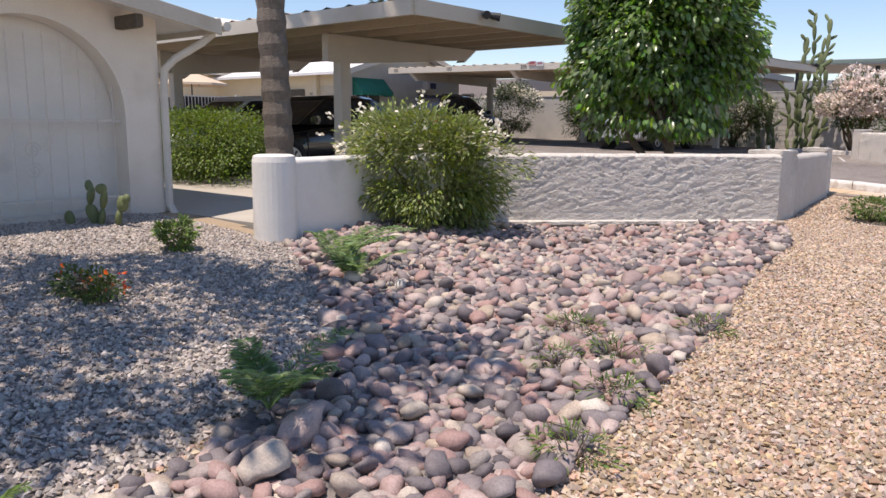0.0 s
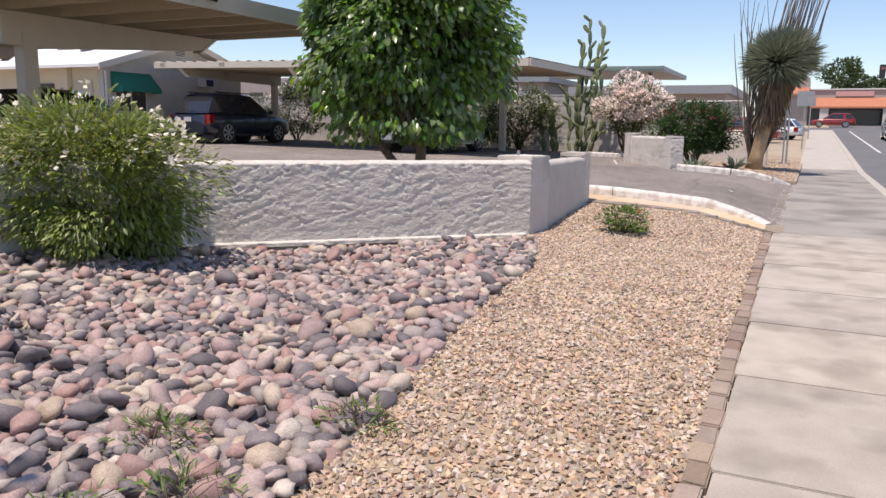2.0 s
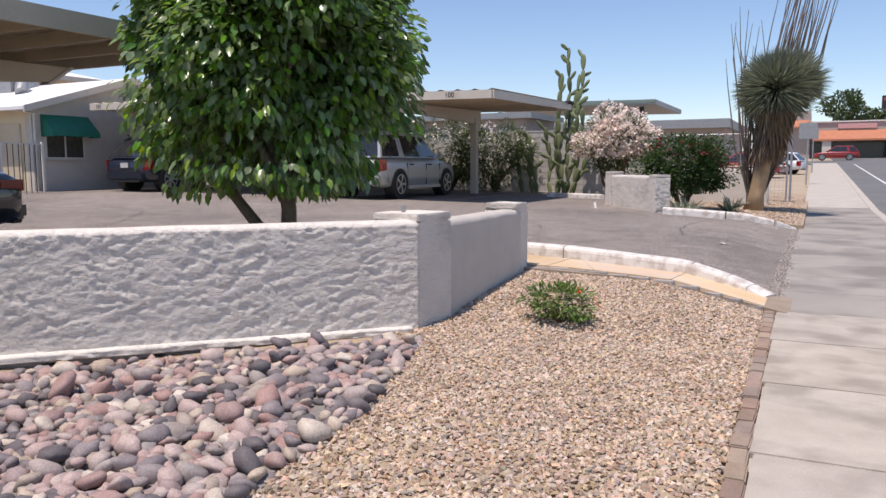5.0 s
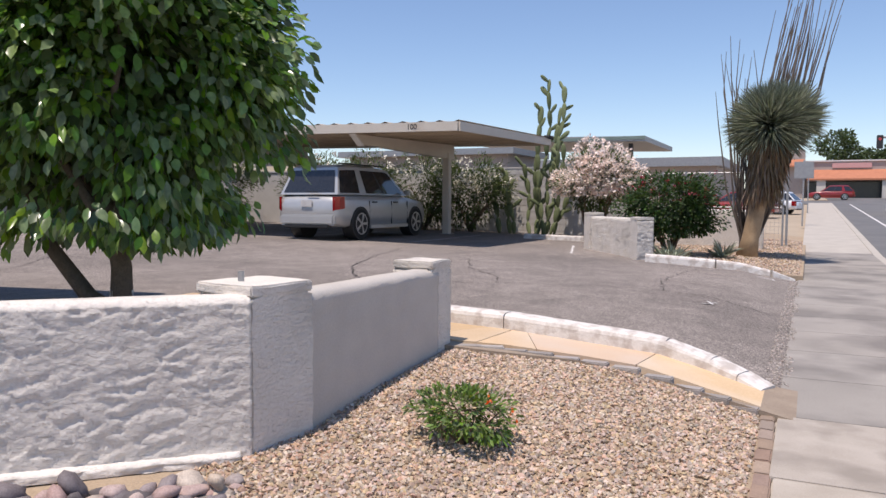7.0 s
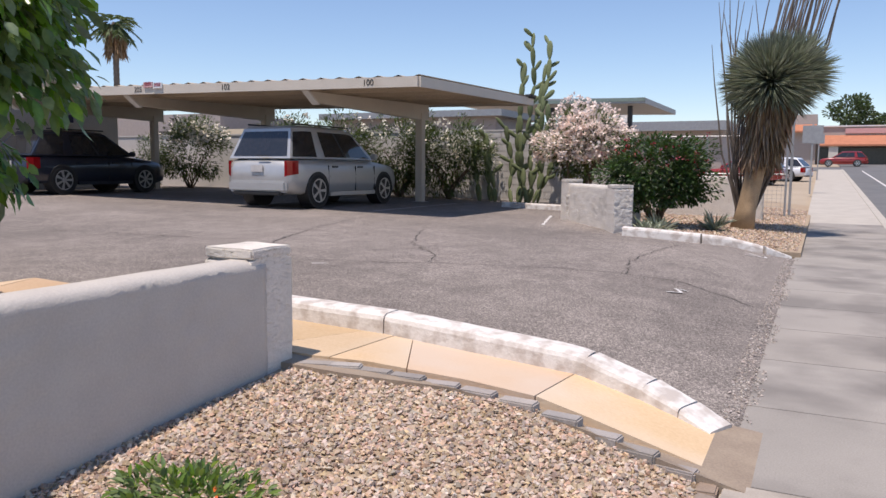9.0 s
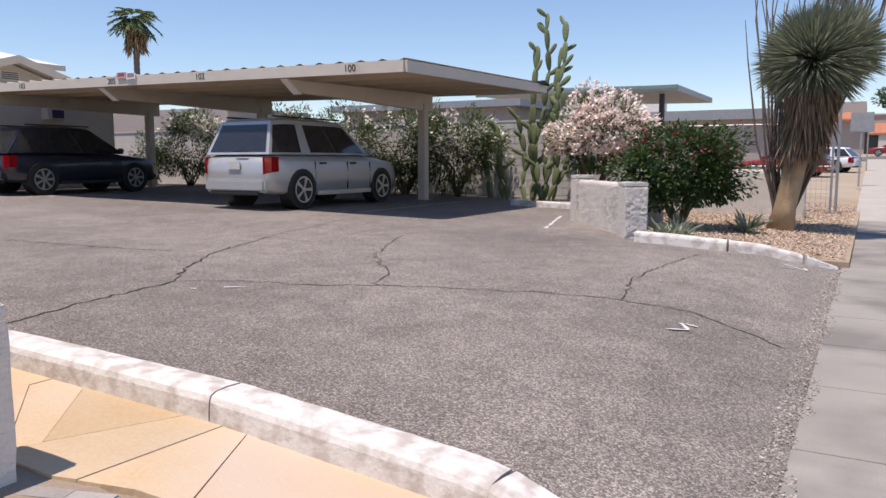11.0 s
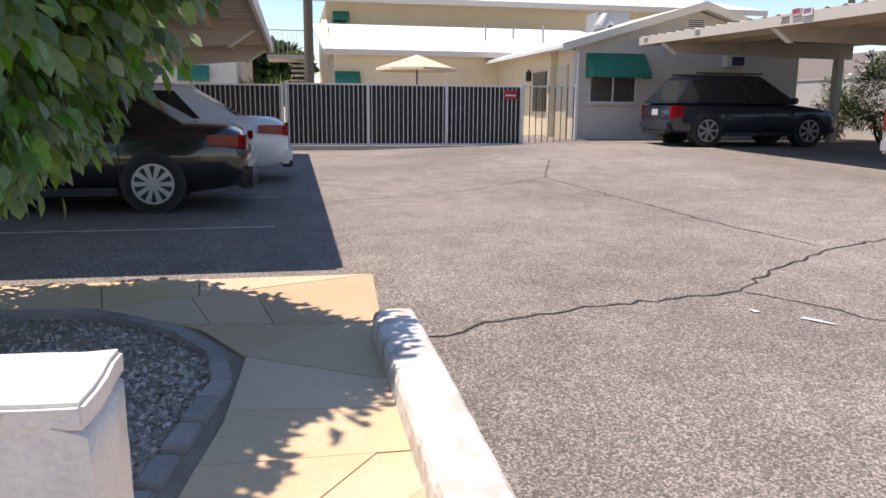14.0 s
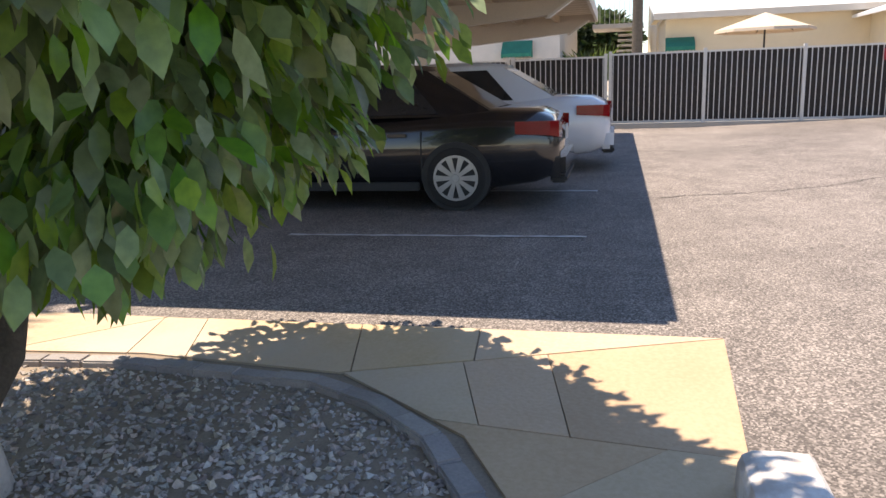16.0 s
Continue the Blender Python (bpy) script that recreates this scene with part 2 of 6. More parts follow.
IRONB = mat("black_iron", (0.02, 0.02, 0.02), (0.035, 0.03, 0.03), rough=0.5)
IRONW = mat("white_iron", (0.72, 0.68, 0.62), (0.64, 0.6, 0.54), rough=0.55)
BARKP = mat("palm_bark", (0.22, 0.18, 0.15), (0.13, 0.11, 0.09), rough=0.95, scale=12.0, fine=60.0, bump=0.02)
BARK = mat("citrus_bark", (0.15, 0.12, 0.09), (0.1, 0.08, 0.06), rough=0.95, scale=14.0, fine=70.0, bump=0.006)
THATCH = mat("dead_yucca_thatch", (0.36, 0.25, 0.15), (0.25, 0.17, 0.1), rough=0.9, scale=6.0, fine=60.0, island=0.3)
TWIG = mat("brown_twig", (0.17, 0.12, 0.08), (0.12, 0.085, 0.06), rough=0.9)
OCOT = mat("ocotillo_stem", (0.2, 0.16, 0.13), (0.13, 0.105, 0.085), rough=0.9, scale=20.0, fine=90.0)
CITRUS = leaf_mat("citrus_leaf", (0.17, 0.29, 0.085), (0.105, 0.19, 0.06), rough=0.26, thru=0.42, amount=0.5)
OLEAN = leaf_mat("oleander_leaf", (0.085, 0.13, 0.03), (0.05, 0.085, 0.02), rough=0.5)
BUSHL = leaf_mat("front_oleander_leaf", (0.24, 0.3, 0.08), (0.145, 0.2, 0.05), rough=0.45)
FERNL = leaf_mat("feathery_weed_leaf", (0.22, 0.33, 0.13), (0.15, 0.25, 0.09), rough=0.6, thru=0.4)
DULLGREEN = mat("dull_green_metal", (0.2, 0.26, 0.23), (0.16, 0.21, 0.19), rough=0.6)
HEDGE = leaf_mat("hedge_leaf", (0.16, 0.25, 0.04), (0.1, 0.17, 0.025), rough=0.55)
BOUGL = leaf_mat("bougainvillea_leaf", (0.045, 0.095, 0.02), (0.03, 0.065, 0.015), rough=0.5)
YUCL = leaf_mat("yucca_blade", (0.36, 0.4, 0.29), (0.26, 0.3, 0.21), rough=0.55, thru=0.1)
PALML = leaf_mat("palm_frond", (0.1, 0.15, 0.05), (0.07, 0.11, 0.04), rough=0.6)
WEED = leaf_mat("weed_leaf", (0.14, 0.22, 0.05), (0.1, 0.17, 0.04), rough=0.6)
FARLEAF = leaf_mat("far_tree_leaf", (0.07, 0.11, 0.04), (0.05, 0.08, 0.03), rough=0.7)
CACT = mat("cactus_skin", (0.17, 0.2, 0.09), (0.12, 0.15, 0.065), rough=0.7, scale=7.0, fine=60.0, bump=0.003)
PINKW = leaf_mat("pale_pink_petal", (0.86, 0.77, 0.7), (0.8, 0.68, 0.6), rough=0.7, thru=0.2, amount=0.15)
WHITEP = leaf_mat("white_petal", (0.85, 0.8, 0.7), (0.8, 0.75, 0.62), rough=0.7, thru=0.2, amount=0.1)
REDP = leaf_mat("red_bract", (0.36, 0.03, 0.04), (0.25, 0.02, 0.03), rough=0.7, thru=0.2, amount=0.2)
ORANGEP = leaf_mat("orange_petal", (0.85, 0.2, 0.02), (0.75, 0.12, 0.02), rough=0.7, thru=0.2, amount=0.1)
GLASS = mat("dark_window_glass", (0.02, 0.022, 0.025), (0.03, 0.03, 0.033), rough=0.06, spec=0.8)
PANE = mat("house_window_glass", (0.1, 0.09, 0.075), (0.06, 0.055, 0.05), rough=0.08, spec=0.7)
TYRE = mat("tyre_rubber", (0.018, 0.018, 0.018), (0.028, 0.027, 0.026), rough=0.85)
RIM = mat("silver_alloy", (0.6, 0.6, 0.6), (0.5, 0.5, 0.5), rough=0.35, metal=0.8)
BLACKPL = mat("black_plastic", (0.02, 0.02, 0.02), (0.03, 0.03, 0.03), rough=0.6)
SILVER = mat("silver_car_paint", (0.5, 0.5, 0.49), (0.47, 0.47, 0.46), rough=0.35, metal=0.35, coat=0.6)
NAVY = mat("dark_blue_car_paint", (0.015, 0.02, 0.035), (0.013, 0.017, 0.03), rough=0.3, coat=0.8)
BLACKC = mat("black_car_paint", (0.01, 0.01, 0.013), (0.012, 0.012, 0.015), rough=0.22, coat=1.0)
WHITEC = mat("white_car_paint", (0.72, 0.74, 0.77), (0.7, 0.72, 0.75), rough=0.3, coat=0.8)
REDC = mat("red_car_paint", (0.3, 0.015, 0.015), (0.26, 0.012, 0.012), rough=0.3, coat=0.8)
REDLAMP = mat("red_lamp_lens", (0.5, 0.01, 0.015), (0.4, 0.008, 0.012), rough=0.12, coat=1.0)
PLATE = mat("number_plate", (0.6, 0.58, 0.55), (0.5, 0.48, 0.46), rough=0.5)
TERRA = mat("terracotta_tile", (0.5, 0.2, 0.11), (0.4, 0.155, 0.085), rough=0.85, scale=2.0, fine=30.0)
CANVAS = mat("beige_umbrella_canvas", (0.66, 0.52, 0.38), (0.6, 0.47, 0.34), rough=0.85)
BROWNFILL = mat("dark_brown_screen", (0.03, 0.025, 0.022), (0.05, 0.042, 0.036), rough=0.85)
PAINTW = mat("white_road_paint", (0.7, 0.68, 0.65), (0.5, 0.48, 0.46), rough=0.85, scale=20.0, fine=90.0)
GALV = mat("galvanised_steel", (0.4, 0.4, 0.4), (0.33, 0.33, 0.33), rough=0.5, metal=0.6)
REDSIGN = mat("red_sign", (0.4, 0.02, 0.03), (0.35, 0.02, 0.03), rough=0.5)
WHITESIGN = mat("white_sign", (0.72, 0.7, 0.68), (0.66, 0.64, 0.62), rough=0.5)
PINKSIGN = mat("pale_pink_sign", (0.62, 0.36, 0.34), (0.55, 0.3, 0.29), rough=0.5)
BLACKT = mat("black_lettering", (0.015, 0.015, 0.015), (0.02, 0.02, 0.02), rough=0.7)
FARWALL = mat("far_grey_wall", (0.42, 0.36, 0.33), (0.36, 0.31, 0.28), rough=0.9)
DARKBAY = mat("dark_shopfront", (0.03, 0.035, 0.04), (0.05, 0.05, 0.055), rough=0.2)
DOORM = mat("cream_door_paint", (0.62, 0.52, 0.38), (0.56, 0.47, 0.34), rough=0.5)
BLUESCREEN = mat("dark_cooler_grille", (0.03, 0.03, 0.09), (0.04, 0.04, 0.1), rough=0.5)

# ---- building helpers ----


def mesh_from(name, bm, material, smooth=False):
    me = bpy.data.meshes.new(name)
    bm.to_mesh(me)
    bm.free()
    me.materials.append(material)
    if smooth:
        me.shade_smooth()
    return me


def part(name, bm, material, parent=None, label="", smooth=False):
    ob = new(name, mesh_from(name, bm, material, smooth))
    if parent:
        ob.parent = parent
    if label:
        ob["label"] = label
    return ob


def thing(name, label, category, group="", kind="", at=(0, 0, 0), rz=0.0):
    ob = new(name)
    ob.matrix_basis = pose(*at, 0, 0, rz)
    return tagged(ob, label, category, group, kind)


def box(x0, y0, z0, x1, y1, z1, bevel=0.0, bm=None):
    bm = bm or bmesh.new()
    r = bmesh.ops.create_cube(bm, size=1.0, matrix=Matrix.Translation(((x0 + x1) / 2, (y0 + y1) / 2, (z0 + z1) / 2)) @ Matrix.Diagonal((abs(x1 - x0), abs(y1 - y0), abs(z1 - z0), 1)))
    if bevel:
        es = {e for v in r["verts"] for e in v.link_edges}
        bmesh.ops.bevel(bm, geom=list(es), offset=bevel, segments=2, affect="EDGES")
    return bm


def prism(poly, z0, z1, bm=None, bevel=0.0, zf=None):
    """A plan polygon raised from z0 to z1; zf adds a height that changes over the plan."""
    bm = bm or bmesh.new()
    f = zf or (lambda x, y: 0.0)
    lo = [bm.verts.new((x, y, z0 + f(x, y))) for x, y in poly]
    hi = [bm.verts.new((x, y, z1 + f(x, y))) for x, y in poly]
    n = len(poly)
    top = bm.faces.new(hi)
    bm.faces.new(lo[::-1])
    for i in range(n):
        bm.faces.new((lo[i], lo[(i + 1) % n], hi[(i + 1) % n], hi[i]))
    bmesh.ops.recalc_face_normals(bm, faces=bm.faces)
    if bevel:
        bmesh.ops.bevel(bm, geom=list(top.edges), offset=bevel, segments=1, affect="EDGES")
    return bm


def upright(poly, axis, a0, a1, bm=None):
    """A polygon in an upright plane, pushed out along x or y from a0 to a1. Points are (along, z)."""
    bm = bm or bmesh.new()
    pt = (lambda a, u, z: (a, u, z)) if axis == "x" else (lambda a, u, z: (u, a, z))
    A = [bm.verts.new(pt(a0, u, z)) for u, z in poly]
    B = [bm.verts.new(pt(a1, u, z)) for u, z in poly]
    n = len(poly)
    bm.faces.new(A)
    bm.faces.new(B[::-1])
    for i in range(n):
        bm.faces.new((A[i], B[i], B[(i + 1) % n], A[(i + 1) % n]))
    bmesh.ops.recalc_face_normals(bm, faces=bm.faces)
    return bm


def tube(points, radii, seg=8, bm=None, caps=True):
    bm = bm or bmesh.new()
    pts = [Vector(p) for p in points]
    if not isinstance(radii, (list, tuple)):
        radii = [radii] * len(pts)
    rings = []
    ref = Vector((0.31, 0.9, 0.28))
    for i, p in enumerate(pts):
        d = (pts[min(i + 1, len(pts) - 1)] - pts[max(i - 1, 0)]).normalized()
        a = d.cross(ref)
        if a.length < 0.05:
            a = d.cross(Vector((1, 0, 0)))
        a.normalize()
        b = d.cross(a)
        rings.append([bm.verts.new(p + radii[i] * (math.cos(k * math.tau / seg) * a + math.sin(k * math.tau / seg) * b)) for k in range(seg)])
    for r0, r1 in zip(rings, rings[1:]):
        for k in range(seg):
            bm.faces.new((r0[k], r0[(k + 1) % seg], r1[(k + 1) % seg], r1[k]))
    if caps:
        bm.faces.new(rings[0][::-1])
        bm.faces.new(rings[-1])
    return bm


def arrays(name, verts, faces, material, smooth=False):
    """A mesh from arrays: verts (n, 3), faces (m, k) with one k."""
    me = bpy.data.meshes.new(name)
    me.from_pydata(verts.tolist(), [], faces.tolist())
    me.materials.append(material)
    if smooth:
        me.shade_smooth()
    return new(name, me)


def frames_of(dirs, ups):
    d = dirs / np.linalg.norm(dirs, axis=1, keepdims=True)
    s = np.cross(d, ups)
    s /= np.linalg.norm(s, axis=1, keepdims=True) + 1e-9
    return d, s, np.cross(s, d)


def leaves(name, pos, dirs, length, width, material, parent, rng, bend=0.25, fold=0.2, label=""):
    """Many folded pointed leaves, each from its place along its direction."""
    n = len(pos)
    ups = rng.normal(size=(n, 3)) * 0.5 + np.array((0, 0, 1.0))
    d, s, u = frames_of(dirs, ups)
    L = (length * rng.uniform(0.65, 1.25, n))[:, None]
    W = (width * rng.uniform(0.7, 1.2, n))[:, None]
    shape = ((0, 0, 0), (0.3, 0.42, 0.6), (0.65, 0.46, 0.5), (1.0, 0, -1.0), (0.65, -0.46, 0.5), (0.3, -0.42, 0.6), (0.33, 0, 0.0), (0.68, 0, -0.25))
    vs = np.zeros((n, 8, 3))
    for k, (a, b, c) in enumerate(shape):
        h = fold * abs(b) - bend * a * a
        vs[:, k] = pos + d * L * a + s * W * b + u * L * h * 0.6
    base = (np.arange(n) * 8)[:, None, None]
    tri = np.array(((0, 6, 1), (6, 7, 2), (6, 2, 1), (7, 3, 2), (0, 5, 6), (5, 4, 7), (5, 7, 6), (4, 3, 7)))
    f = (tri[None] + base).reshape(-1, 3)
    ob = arrays(name, vs.reshape(-1, 3), f, material, smooth=True)
    ob.parent = parent
    if label:
        ob["label"] = label
    return ob


def cluster(center, radii, n, rng, lumps=30, shell=0.55, lump=0.35, flat_top=None, flat_bottom=None):
    """Points and outward directions of a lumpy crown."""
    c, r = np.array(center), np.array(radii)
    q = rng.normal(size=(lumps, 3))
    q /= np.linalg.norm(q, axis=1, keepdims=True)
    lc = q * rng.uniform(0.55, 0.9, lumps)[:, None]
    lr = lump * rng.uniform(0.7, 1.3, lumps)
    i = rng.integers(0, lumps, n)
    w = rng.normal(size=(n, 3))
    w /= np.linalg.norm(w, axis=1, keepdims=True)
    p = lc[i] + w * (lr[i] * rng.uniform(shell, 1.0, n) ** 0.7)[:, None]
    keep = np.ones(n, bool)
    if flat_top is not None:
        keep &= p[:, 2] < flat_top + 0.08 * rng.normal(size=n)
    if flat_bottom is not None:
        keep &= p[:, 2] > flat_bottom + 0.08 * rng.normal(size=n)
    p, w = p[keep], w[keep]
    out = p / (np.linalg.norm(p, axis=1, keepdims=True) + 1e-6)
    return c + p * r, (out * 0.8 + w * 0.5 + rng.normal(size=p.shape) * 0.35)


def scatter_stones(name, inside, bounds, count, size, zf, material, rng, parent, label=""):
    """Loose angular chips lying on a bed."""
    x0, y0, x1, y1 = bounds
    xs, ys = rng.uniform(x0, x1, count), rng.uniform(y0, y1, count)
    ok = inside(xs, ys)
    xs, ys = xs[ok], ys[ok]
    n = len(xs)
    zs = zf(xs, ys) + rng.uniform(-0.25, 0.45, n) * size
    base = np.array(((1, 0, 0), (0.1, 1, 0), (-1, 0.1, 0), (0, -1, 0.1), (0.1, 0, 0.75), (0, 0.1, -0.7)), float)
    v = base[None] * size * rng.uniform(0.45, 1.0, (n, 1, 3)) * rng.uniform(0.6, 1.25, (n, 1, 1)) + rng.normal(size=(n, 6, 3)) * size * 0.12
    a = rng.uniform(0, math.tau, n)
    t = rng.normal(size=n) * 0.5
    ca, sa, ct, st = np.cos(a)[:, None], np.sin(a)[:, None], np.cos(t)[:, None], np.sin(t)[:, None]
    X, Y, Z = v[..., 0], v[..., 1] * ct - v[..., 2] * st, v[..., 1] * st + v[..., 2] * ct
    v = np.stack((X * ca - Y * sa, X * sa + Y * ca, Z), -1) + np.stack((xs, ys, zs), -1)[:, None]
    tri = np.array(((0, 1, 4), (1, 2, 4), (2, 3, 4), (3, 0, 4), (1, 0, 5), (2, 1, 5), (3, 2, 5), (0, 3, 5)))
    f = (tri[None] + (np.arange(n) * 6)[:, None, None]).reshape(-1, 3)
    ob = arrays(name, v.reshape(-1, 3), f, material)
    ob.parent = parent
    return tagged(ob, label, "", "", "stuff")


def in_poly(poly):
    def test(xs, ys):
        ok = np.zeros(np.shape(xs), bool)
        n = len(poly)
        for i in range(n):
            (ax, ay), (bx, by) = poly[i], poly[(i + 1) % n]
            hit = ((ay > ys) != (by > ys)) & (xs < (bx - ax) * (ys - ay) / (by - ay + 1e-12) + ax)
            ok ^= hit
        return ok
    return test


def field(name, x0, y0, x1, y1, nx, ny, zf, material, keep=None):
    """A height field over a rectangle, with cells outside keep left out."""
    gx, gy = np.meshgrid(np.linspace(x0, x1, nx + 1), np.linspace(y0, y1, ny + 1))
    v = np.stack((gx, gy, zf(gx, gy)), -1).reshape(-1, 3)
    i, j = np.meshgrid(np.arange(nx), np.arange(ny))
    a = (j * (nx + 1) + i).ravel()
    f = np.stack((a, a + 1, a + nx + 2, a + nx + 1), -1)
    if keep is not None:
        cx, cy = v[f].mean(1)[:, 0], v[f].mean(1)[:, 1]
        f = f[keep(cx, cy)]
    return arrays(name, v, f, material, smooth=True)


def rise(y):
    """The street climbs gently to the far junction."""
    return 0.028 * np.clip(np.asarray(y, float) - 30, 0, 85)


def lot_z(x, y=None):
    return np.interp(-np.asarray(x, float), [0.36, 1.3, 2.5, 4, 6.6, 10, 20, 30], [0.024, 0.22, 0.30, 0.355, 0.41, 0.49, 0.65, 0.75])


def text(body, size, material, m, parent=None, name="lettering"):
    cu = bpy.data.curves.new(name, "FONT")
    cu.body, cu.size, cu.extrude = body, size, 0.002
    cu.align_x, cu.align_y = "CENTER", "CENTER"
    tmp = bpy.data.objects.new(name, cu)
    me = bpy.data.meshes.new_from_object(tmp)
    me.materials.clear()
    me.materials.append(material)
    bpy.data.objects.remove(tmp)
    ob = new(name, me)
    ob.matrix_basis = m
    ob.parent = parent
    return ob

# ---- ground, road, sidewalk, lot ----
RNG = np.random.default_rng(7)


def bed_z(x, y):
    """The planting strip and the dry creek: level with the sidewalk at its edge, higher by the walls."""
    x, y = np.asarray(x, float), np.asarray(y, float)
    base = 0.02 + 0.06 * np.clip((-x - 0.4) / 2.0, 0, 1) + 0.11 * np.clip((y - 9.5) / 2.6, 0, 1) * np.clip((-x - 0.4) / 1.8, 0, 1)
    dip = 0.1 * np.exp(-(((x + 3.0) * 0.8 + (y - 4.5) * 0.25) / 0.9) ** 2) * np.clip((9.3 - y) / 2.5, 0, 1)
    climb = 0.12 * np.clip((-x - 4.5) / 3.0, 0, 1)
    z = base - dip + climb
    end = np.clip((y - 10.3) / 1.9, 0, 1) * (x > -2.75)
    return z * (1 - end) + (lot_z(x) - 0.025) * end


ground = field("ground", -400, -300, 400, 500, 40, 160, lambda x, y: rise(y) - 0.16, DIRT)
tagged(ground, "dry tan desert ground reaching the horizon", "ground", "", "structure")


def strip(name, x0, x1, y0, y1, z0, z1, material):
    """A long slab that follows the street's climb."""
    bm = bmesh.new()
    cuts = [y0] + [y for y in (30.0, 115.0) if y0 < y < y1] + [y1]
    for a, b in zip(cuts, cuts[1:]):
        prism([(x0, a), (x1, a), (x1, b), (x0, b)], z0, z1, bm, zf=lambda x, y: float(rise(y)))
    return part(name, bm, material)


road = strip("road", 1.62, 11.5, -60, 140, -0.3, -0.10, ROAD)
tagged(road, "worn grey asphalt street beside the sidewalk", "road", "", "structure")
cross = strip("road", -120, 120, 84, 96, -0.3, -0.095, ROAD)
tagged(cross, "grey asphalt cross street at the far junction", "road", "", "structure")
centre_line = strip("road_line", 6.3, 6.42, 20, 84, -0.1, -0.094, PAINTW)
tagged(centre_line, "white painted line along the street", "road marking", "", "structure")
edge_line = strip("road_line", 3.0, 3.12, 45, 84, -0.1, -0.094, PAINTW)
tagged(edge_line, "white painted edge line on the street", "road marking", "", "structure")
sidewalk = strip("pavement", -0.35, 1.42, -8, 84, -0.2, 0.0, PLAINCON)
tagged(sidewalk, "light concrete sidewalk of scored panels", "sidewalk", "", "structure")
kerb_st = strip("street_kerb", 1.42, 1.62, -8, 84, -0.3, 0.015, PLAINCON)
tagged(kerb_st, "grey concrete kerb between sidewalk and street", "kerb", "", "structure")
far_pave = strip("pavement", 11.5, 13.5, -60, 140, -0.3, 0.0, PLAINCON)
tagged(far_pave, "concrete sidewalk across the street", "sidewalk", "", "structure")



def lot_drop(x, y):
    """The lot falls away a little towards its south-west corner."""
    return 0.2 * np.clip((-np.asarray(x, float) - 6.5) / 4, 0, 1) * np.clip((20 - np.asarray(y, float)) / 6, 0, 1)


lot_shape = in_poly([(-0.22, 12.85), (-0.22, 21.7), (-3.0, 21.7), (-4.8, 24.0), (-5.0, 31.0), (-24, 31.0), (-24, 7.35), (-6.2, 7.35), (-6.2, 12.85), (-0.22, 12.85)])
lot = field("lot_pavement", -24, 5.8, -0.24, 31.0, 190, 180, lambda x, y: lot_z(x) - lot_drop(x, y) + 0.004 * np.sin(x * 0.9 + y * 0.6) * np.clip((-x - 0.8), 0, 1), ASPHALT, lot_shape)
tagged(lot, "worn cracked grey asphalt of the parking lot", "parking lot", "", "structure")


def lot_top(x, y):
    return lot_z(x) - lot_drop(x, y) + 0.004 * np.sin(x * 0.9 + y * 0.6) * np.clip((-x - 0.8), 0, 1)


def crack(points, width, name="pavement_crack", material=None, lift=0.004, wobble=0.05):
    """A thin wandering strip lying on the lot."""
    rng = np.random.default_rng(int(abs(points[0][0] * 100 + points[0][1] * 10)))
    pts = []
    for (ax, ay), (bx, by) in zip(points, points[1:]):
        n = max(3, int(math.hypot(bx - ax, by - ay) / 0.09))
        for k in range(n):
            f = k / n
            pts.append((ax + (bx - ax) * f + rng.normal() * wobble * 0.4, ay + (by - ay) * f + rng.normal() * wobble * 0.4))
    bm = bmesh.new()
    prev = None
    for i, (x, y) in enumerate(pts):
        x2, y2 = pts[min(i + 1, len(pts) - 1)]
        x1, y1 = pts[max(i - 1, 0)]
        d = Vector((x2 - x1, y2 - y1, 0)).normalized()
        w = width * (0.5 + rng.random()) * 0.5
        z = float(lot_top(x, y)) + lift
        a, b = bm.verts.new((x - d.y * w, y + d.x * w, z)), bm.verts.new((x + d.y * w, y - d.x * w, z))
        if prev:
            bm.faces.new((prev[1], b, a, prev[0]))
        prev = (a, b)
    ob = part(name, bm, material or CRACK, lot)
    return ob


for pts, w in (
    ([(-4.87, 13.18), (-5.17, 13.76), (-5.34, 14.45), (-5.49, 15.28), (-6.0, 15.89), (-6.63, 16.83), (-7.3, 18.5)], 0.02),
    ([(-5.46, 15.31), (-4.95, 15.67), (-4.32, 15.83), (-3.88, 16.12), (-3.36, 16.41), (-2.64, 16.71), (-1.89, 16.94), (-1.23, 16.91), (-0.5, 16.6)], 0.014),
    ([(-3.88, 16.12), (-4.2, 16.81), (-5.0, 17.74), (-5.95, 19.81)], 0.011),
    ([(-1.89, 16.94), (-2.09, 18.01), (-2.07, 19.38), (-1.94, 20.63)], 0.012),
    ([(-7.3, 18.5), (-8.0, 21.0), (-5.77, 20.6), (-4.69, 20.97), (-2.8, 20.9)], 0.012),
    ([(-11.01, 12.73), (-11.67, 14.77), (-12.9, 16.47), (-10.41, 16.62), (-8.27, 16.62), (-6.63, 16.83)], 0.016),
    ([(-12.9, 16.47), (-15.5, 17.4), (-18.5, 17.2)], 0.016),
):
    crack(pts, w)
